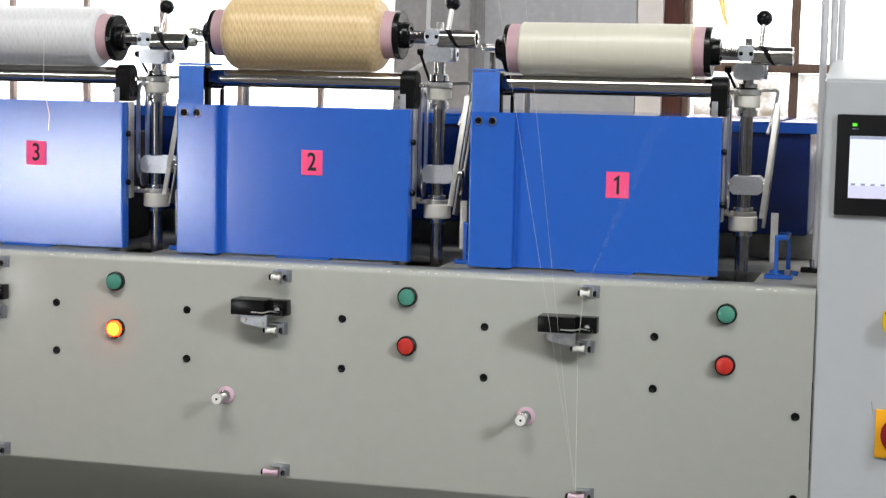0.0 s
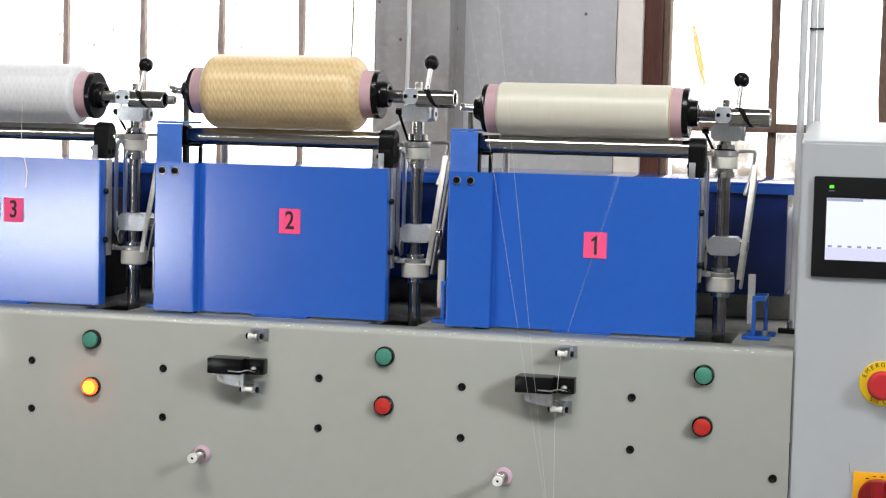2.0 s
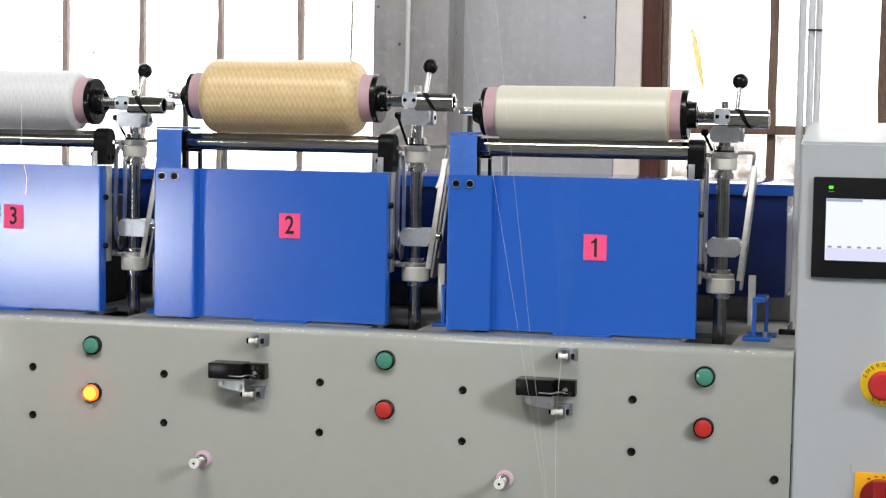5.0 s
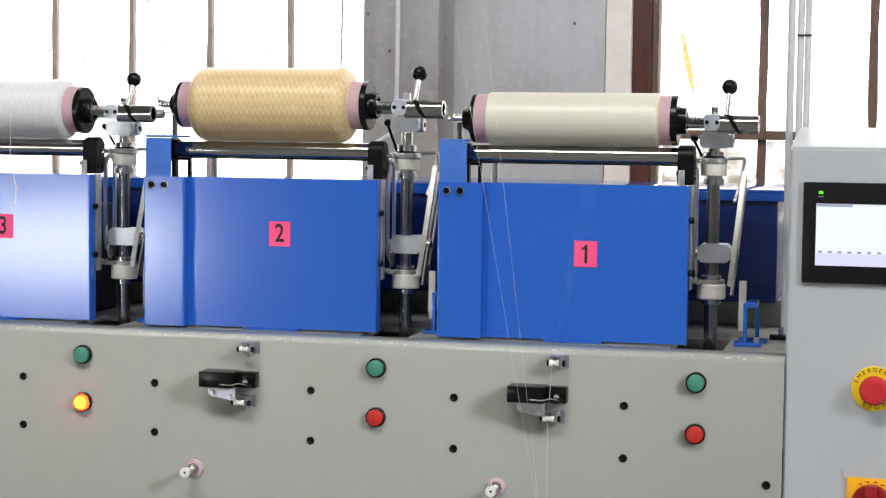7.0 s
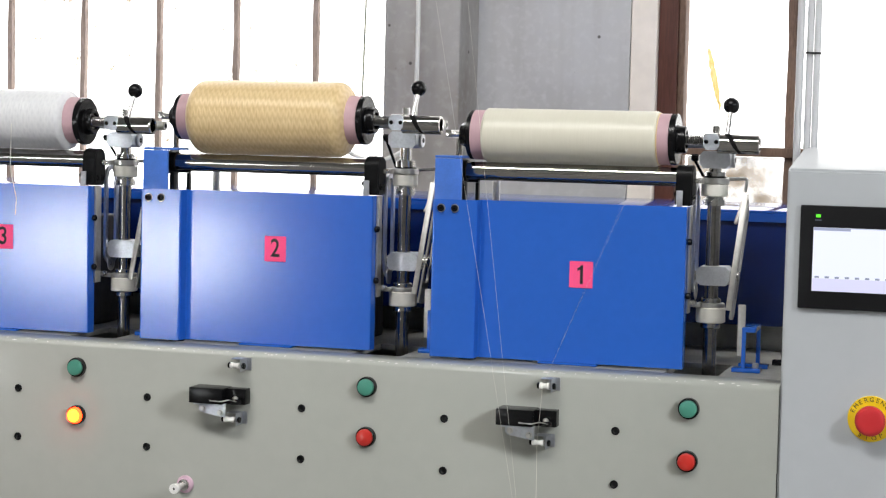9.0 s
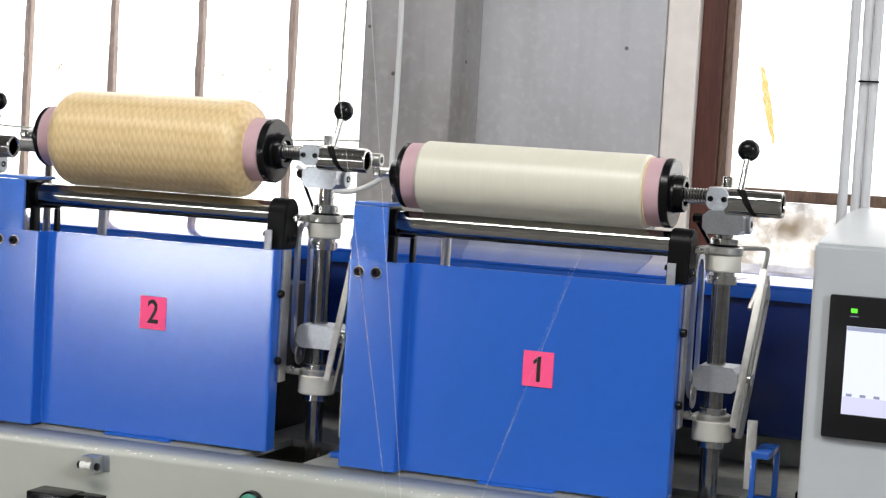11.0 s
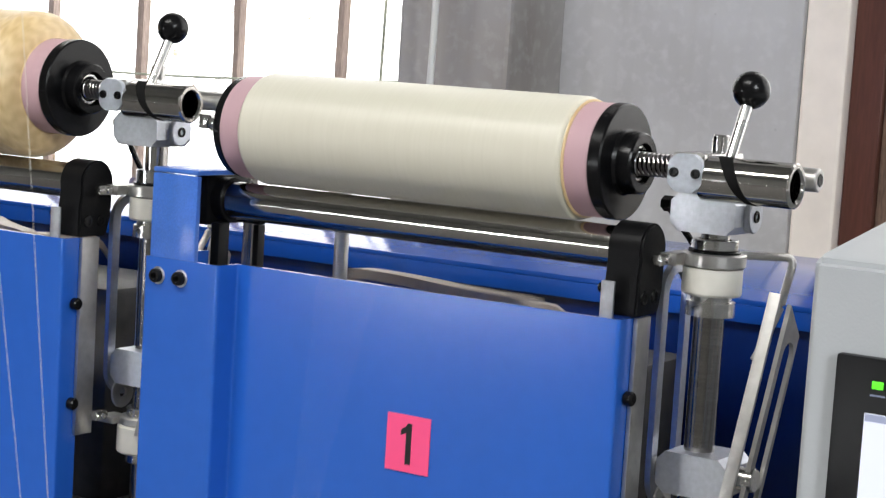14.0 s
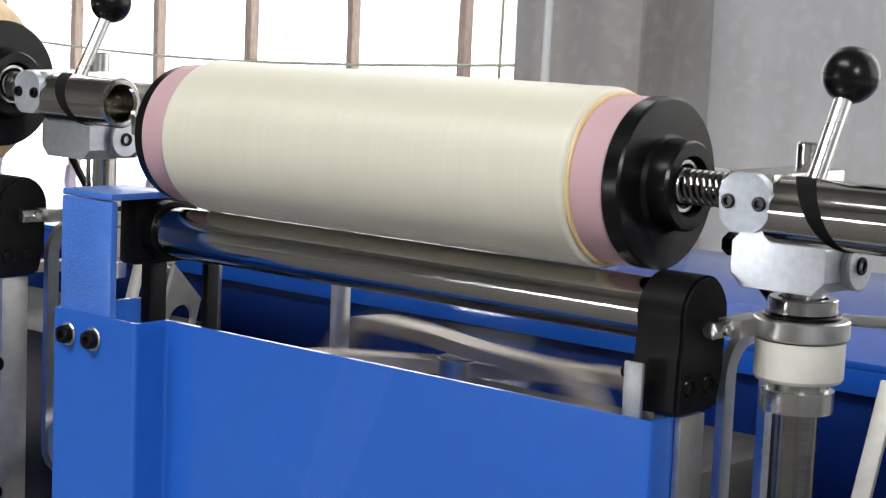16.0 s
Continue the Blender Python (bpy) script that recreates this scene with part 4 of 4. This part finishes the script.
def thread_guide(x, z, mat, length, label):
    """A bent tab with a grooved ceramic roller on a stud."""
    ob = empty("thread_guide", (x, 0, z), label, "thread guide", "thread guides on the front panel")
    bm = B()
    box(bm, 0.003, 0.020, -0.0015, 0.0, -0.008, 0.010, 0.0004)
    box(bm, 0.0125, 0.0138, -0.026, -0.0013, -0.008, 0.010, 0.0004)
    box(bm, -0.004, 0.0130, -0.020, -0.0013, 0.0088, 0.0100, 0.0004)
    part("bracket", bm, ZINC, ob, "bent steel bracket")
    bm = B()
    a = -length
    lathe(bm, [(a, 0.002), (a, 0.0046), (a + 0.003, 0.0048), (a + length * 0.35, 0.0036), (a + length * 0.65, 0.0036), (a + length - 0.003, 0.0048), (a + length, 0.0046), (a + length, 0.002)], "x", (0.0095, -0.020, 0), 24)
    part("guide_roller", bm, mat, ob)
    part("end_cap", rod(B(), "x", (0.0095 - length - 0.0035, -0.020, 0), 0.0042, 0.0034, 0.0006, 12), BLACK, ob)
    part("nut", rod(B(), "x", (0.0138, -0.020, 0), 0.0044, 0.004, 0.0006, 6), BLACK, ob)
    return ob


def yarn_sensor(x, z):
    """Black sensor box on a small steel plate, with a wire feeler."""
    ob = empty("yarn_sensor", (x, 0, z), "black plastic yarn break sensor on a steel plate", "sensor", "yarn sensors on the front panel")
    bm = B()
    box(bm, -0.0405, 0.012, -0.040, -0.004, -0.0115, 0.0115, 0.0016)
    box(bm, 0.010, 0.041, -0.022, -0.004, -0.0125, 0.0105, 0.0016)
    part("housing", bm, BLACK, ob)
    bm = B()
    rod(bm, "z", (0.0285, -0.030, -0.0105), 0.0088, 0.0075, 0.002, 24)
    box(bm, 0.021, 0.036, -0.030, -0.02, -0.0105, -0.0045, 0.001)
    part("cam", bm, BLACK, ob)
    bm = B()
    bmesh.ops.create_uvsphere(bm, u_segments=16, v_segments=10, radius=0.0042, matrix=Matrix.Translation((0.0285, -0.031, -0.003)))
    part("cam_screw", bm, STEEL, ob)
    bm = B()
    sweep(bm, bend([(-0.007, -0.0425, -0.006), (0.012, -0.0425, -0.0065), (0.020, -0.036, -0.004), (0.034, -0.040, -0.0055)], 0.004), 0.0009, 8)
    part("feeler", bm, STEEL, ob, "bent wire feeler")
    bm = B()
    box(bm, -0.033, 0.008, -0.0395, -0.006, -0.0135, -0.0118, 0.0004)
    plate(bm, [(-0.0295, -0.012), (-0.0295, -0.022), (-0.026, -0.0255), (0.006, -0.031), (0.012, -0.031), (0.012, -0.012)], 0.0015, front(0, -0.0265, 0))
    pl = part("plate", bm, ZINC, ob, "bent steel plate")
    for sx, sz in ((-0.0225, -0.0195), (0.0045, -0.0245)):
        bm = B()
        rod(bm, "y", (sx, -0.0325, sz), 0.0034, 0.0050, 0.0006, 12)
        ring(bm, "y", (sx, -0.0290, sz), 0.0048, 0.002, 0.0009, 18)
        part("plate_screw", bm, STEEL, pl)
    return ob


def tension_pin(x, z):
    ob = empty("tension_pin", (x, 0, z), "steel tension pin with white tip and pink ceramic ring", "tension pin", "tension pins on the front panel")
    part("flange", lathe(B(), [(0, 0), (0, 0.0128), (-0.003, 0.0132), (-0.005, 0.012), (-0.006, 0.009), (-0.006, 0.0)], "y", (0, 0, 0), 32), PINK_CERAMIC, ob, "pink ceramic ring")
    part("shank", lathe(B(), [(-0.006, 0.0085), (-0.009, 0.0085), (-0.010, 0.0045), (-0.033, 0.0042), (-0.033, 0.0)], "y", (0, 0, 0), 20), STEEL, ob, "steel shank")
    tip = part("tip", lathe(B(), [(-0.032, 0.0), (-0.032, 0.0072), (-0.033, 0.0077), (-0.041, 0.0077), (-0.042, 0.0070), (-0.042, 0.0022), (-0.040, 0.0018), (-0.040, 0.0)], "y", (0, 0, 0), 24), CERAMIC, ob, "white nylon tip")
    part("tip_screw", lathe(B(), [(-0.0403, 0.0018), (-0.0412, 0.0)], "y", (0, 0, 0), 10), BLACK, tip)
    return ob


for i, h in enumerate(HEADS):
    push_button(h + 0.1000, 0.7385, "green")
    push_button(h + 0.1000, 0.6665, "lit" if i == 2 else "red")
    thread_guide(h - 0.0990, 0.7590, CERAMIC, 0.014, "steel thread guide with a white ceramic roller")
    thread_guide(h - 0.1045, 0.6800, CERAMIC, 0.017, "steel thread guide with a white ceramic roller")
    yarn_sensor(h - 0.1195, 0.7150)
    tension_pin(h - 0.1810, 0.5755)
    thread_guide(h - 0.0990, 0.4670, PINK_CERAMIC, 0.024, "steel thread guide with a long pink ceramic roller")

# ---- control cabinet ----
cab = empty("control_cabinet", (0, 0, 0), "light grey enamelled control cabinet with touch screen and switches", "control cabinet")
bm = B()
CX = 0.2202
side = [(0.006, 0.02), (0.273, 0.02), (0.273, 1.094), (0.178, 1.091), (0.013, 1.0680), (0.006, 1.0650)]
plate(bm, side, 0.62, Matrix(((0, 0, 1, CX), (1, 0, 0, 0), (0, 1, 0, 0), (0, 0, 0, 1))))
bmesh.ops.bevel(bm, geom=[e for e in bm.edges if e.calc_face_angle(0) > 0.5], offset=0.003, segments=2, affect="EDGES")
body = part("body", bm, LIGHT_GREY, cab)
FY = 0.006
hmi = part("touch_screen", box(B(), 0.2390, 0.4350, FY - 0.007, FY - 0.0005, 0.8820, 1.0190, 0.0025), SCREEN_BLACK, cab, "black-framed touch screen, lit")
part("display", box(B(), 0.2570, 0.4080, FY - 0.0076, FY - 0.0068, 0.9060, 0.9900), SCREEN, hmi, "lit white display")
part("title_bar", box(B(), 0.2575, 0.4075, FY - 0.0080, FY - 0.0076, 0.9860, 0.9897), SCREEN_BAR, hmi)
part("title_field", box(B(), 0.305, 0.372, FY - 0.0083, FY - 0.0080, 0.9835, 0.9890), SCREEN, hmi)
for k in range(11):
    x = 0.2605 + 0.0130 * k
    part("display_mark", box(B(), x, x + 0.0055, FY - 0.0080, FY - 0.0076, 0.9232, 0.9258), SCREEN_MARK, hmi)
part("lower_field", box(B(), 0.2575, 0.4075, FY - 0.0079, FY - 0.0076, 0.9062, 0.9228), SCREEN_PALE, hmi, "pale violet field")
part("led", box(B(), 0.2597, 0.2657, FY - 0.0082, FY - 0.0070, 1.0030, 1.0070, 0.0004), LED, hmi, "green status lamp")
part("led_caption", box(B(), 0.2590, 0.2670, FY - 0.0076, FY - 0.0070, 0.9992, 0.9999), SCREEN_MARK, hmi)
# emergency stop
ex, ez = 0.3400, 0.7400
stop = part("emergency_stop", lathe(B(), [(0, 0), (0, 0.0305), (-0.0022, 0.0305), (-0.0028, 0.0298), (-0.0028, 0.0)], "y", (ex, FY, ez), 48), YELLOW, cab, "red mushroom stop button on a yellow disc")
part("mushroom", lathe(B(), [(-0.0028, 0.013), (-0.014, 0.013), (-0.016, 0.0185), (-0.020, 0.0200), (-0.026, 0.0196), (-0.029, 0.0165), (-0.030, 0.013), (-0.0296, 0.010), (-0.0305, 0.0)], "y", (ex, FY, ez), 40), RED_CAP, stop, "red mushroom cap")
word = "EMERGENCY"
for i, ch in enumerate(word):
    a = radians(158 - 136 * i / (len(word) - 1))
    m = front(ex + 0.0255 * math.cos(a), FY - 0.0031, ez + 0.0255 * math.sin(a)) @ Matrix.Rotation(a - math.pi / 2, 4, "Z")
    lettering("letter", ch, 0.0085, m, INK, stop)
for i, ch in enumerate("STOP"):
    a = radians(238 + 64 * i / 3)
    m = front(ex + 0.0255 * math.cos(a), FY - 0.0031, ez + 0.0255 * math.sin(a)) @ Matrix.Rotation(a + math.pi / 2, 4, "Z")
    lettering("letter", ch, 0.0085, m, INK, stop)
# main switch
mx, mz = 0.3400, 0.5840
sw = part("main_switch", box(B(), mx - 0.0335, mx + 0.0335, FY - 0.004, FY - 0.0003, mz - 0.0335, mz + 0.0335, 0.002), ORANGE, cab, "red rotary main switch on a yellow plate")
bm = B()
rod(bm, "y", (mx, FY - 0.014, mz), 0.026, 0.010, 0.002, 40)
box(bm, mx - 0.008, mx + 0.008, FY - 0.030, FY - 0.012, mz - 0.027, mz + 0.027, 0.003)
part("switch_knob", bm, RED_DARK, sw, "dark red rotary knob")
for k in range(4):
    a = radians(60 + 20 * k)
    part("switch_mark", box(B(), mx + 0.029 * math.cos(a) - 0.002, mx + 0.029 * math.cos(a) + 0.002, FY - 0.0046, FY - 0.0040, mz + 0.029 * math.sin(a) - 0.0007, mz + 0.029 * math.sin(a) + 0.0007), INK, sw)
bm = B()
sweep(bm, [(0.3005, FY - 0.0002, 0.628), (0.3010, FY - 0.0002, 0.621), (0.3022, FY - 0.0002, 0.613)], 0.0005, 5)
part("scratch", bm, DECK, cab)

# small fittings on the deck beside the cabinet
latch = empty("deck_clamp", (0.196, 0.22, 0.7775), "small black clamp with a steel stud on the deck", "clamp")
part("clamp_foot", box(B(), -0.012, 0.014, -0.010, 0.010, 0.0, 0.007, 0.001), BLACK, latch)
part("stud", rod(B(), "z", (0.004, 0, 0.007), 0.004, 0.012, 0.0006, 12), STEEL, latch)
rag = B()
n = 14
grid = [[rag.verts.new((0.190 + 0.028 * i / n + 0.004 * noise.noise((i * 0.5, j * 0.5, 4)), 0.285 + 0.04 * j / n, 0.7785 + 0.045 * (i / n) ** 1.5 + 0.006 * noise.noise((i * 0.4, j * 0.6, 9)) * i / n)) for j in range(n + 1)] for i in range(n + 1)]
for i in range(n):
    for j in range(n):
        rag.faces.new((grid[i][j], grid[i + 1][j], grid[i + 1][j + 1], grid[i][j + 1]))
cloth = tagged(part("cloth", rag, WHITE_PLASTIC), "crumpled pale cloth lying on the deck", "cloth")
mod = cloth.modifiers.new("thickness", "SOLIDIFY")
mod.thickness = 0.0015

# conduits that rise from the cabinet
for x, y, r in ((0.2020, 0.272, 0.0056), (0.2155, 0.276, 0.0052), (0.2265, 0.274, 0.0052)):
    ob = tagged(part("conduit", rod(B(), "z", (x, y, 0.7775), r, 3.7225, 0.0005, 20), PIPE), "pale grey upright conduit rising from the cabinet", "conduit", "conduits over the cabinet")
tagged(part("cable_tie", box(B(), 0.2095, 0.2325, 0.2665, 0.2830, 1.2300, 1.2320, 0.0005), BLACK), "black cable tie round the conduits", "cable tie")

# cables on the wall
bm = B()
pts = [(-0.578 + 0.010 * math.sin(15 * s), 0.835 - 0.012 * math.sin(math.pi * s), 4.5 - 3.42 * s) for s in [k / 30 for k in range(31)]]
pts += [(-0.5715 - 0.16 * s, 0.835, 1.08 - 0.035 * math.sin(math.pi * s)) for s in [k / 12 for k in range(1, 13)]]
tagged(part("wall_cable", sweep(bm, pts, 0.0042, 10), CABLE_WHITE), "white cable hanging down the pillar", "cable")
bm = B()
pts = [(-0.590 - 0.130 * s - 0.018 * math.sin(math.pi * s), 0.95, 4.5 - 3.4 * s) for s in [k / 30 for k in range(31)]]
tagged(part("window_cable", sweep(bm, pts, 0.0019, 8), CABLE_GREEN), "thin greenish cable hanging before the window", "cable")
bm = B()
pts = [(-2.2 + 1.65 * s, 0.90, 1.20 - 0.07 * s - 0.05 * math.sin(math.pi * s)) for s in [k / 40 for k in range(41)]]
tagged(part("slack_cable", sweep(bm, pts, 0.0016, 6), CABLE_GREEN), "thin slack cable strung across the window", "cable")

# ---- threads ----
for x0, z0, x1, z1 in ((-0.151, 0.958, -0.123, 0.808), (-0.134, 1.013, -0.108, 0.809)):
    k = (x1 - x0) / (z1 - z0)
    tagged(part("supply_thread", sweep(B(), [(x0 + k * (z - z0), -0.2, z) for z in (4.5, 3.0, 1.5, 1.0, 0.7, 0.2)], 0.00014, 6), THREAD), "thin cream thread drawn taut from above the machine", "thread", "threads before the machine")
tagged(part("running_thread", sweep(B(), [(-0.0985, -0.0245, 0.759), (-0.1040, -0.0250, 0.680), (-0.102, -0.025, 0.46), (-0.101, -0.03, 0.2)], 0.00035, 6), THREAD), "thin cream thread running down past the sensor", "thread", "threads before the machine")
tagged(part("loose_thread", sweep(B(), [(h3 + dx, y, z) for h3 in (HEADS[2],) for dx, y, z in ((-0.045, 0.049, 1.10), (-0.048, 0.052, 1.03), (-0.045, 0.066, 0.985), (-0.049, 0.070, 0.960))], 0.0005, 6), THREAD), "loose white thread end hanging from the bobbin", "thread")
# the thread that the traverse swings, about the upper guide
SWING = (-0.0985, -0.0255, 0.760)
run = part("traverse_thread", sweep(B(), [(0, 0, 0), (0, 0.078, 0.255), (0, 0.090, 0.285)], 0.00013, 6), THREAD, None, "", SWING)
tagged(run, "thin cream thread swinging fast to the bobbin", "thread", "threads before the machine")


def motions():
    """The running head: bobbin, roller and blade turn, and the thread swings."""
    times = [k / 30 for k in range(481)]
    walk(bobbin_1, [(t, pose(HEADS[0] - 0.0992, 0.1070, 1.1005, -1800 * t)) for t in times])
    walk(roller_1, [(t, pose(-0.096, 0.1030, 1.0482, 2250 * t)) for t in times])
    walk(blade_1, [(t, pose(-0.150, 0.222, 0.986, 0, 0, -20 + 1080 * (16 - t))) for t in times])
    walk(under_1, [(t, pose(-0.150, 0.222, 0.974, 0, 0, 26 - 1080 * (16 - t))) for t in times])
    walk(run, [(t, pose(*SWING, 0, 26 * (4 * abs((t - 0.005) / 0.18 % 1 - 0.5) - 1) - 3, 0)) for t in times])


motions()
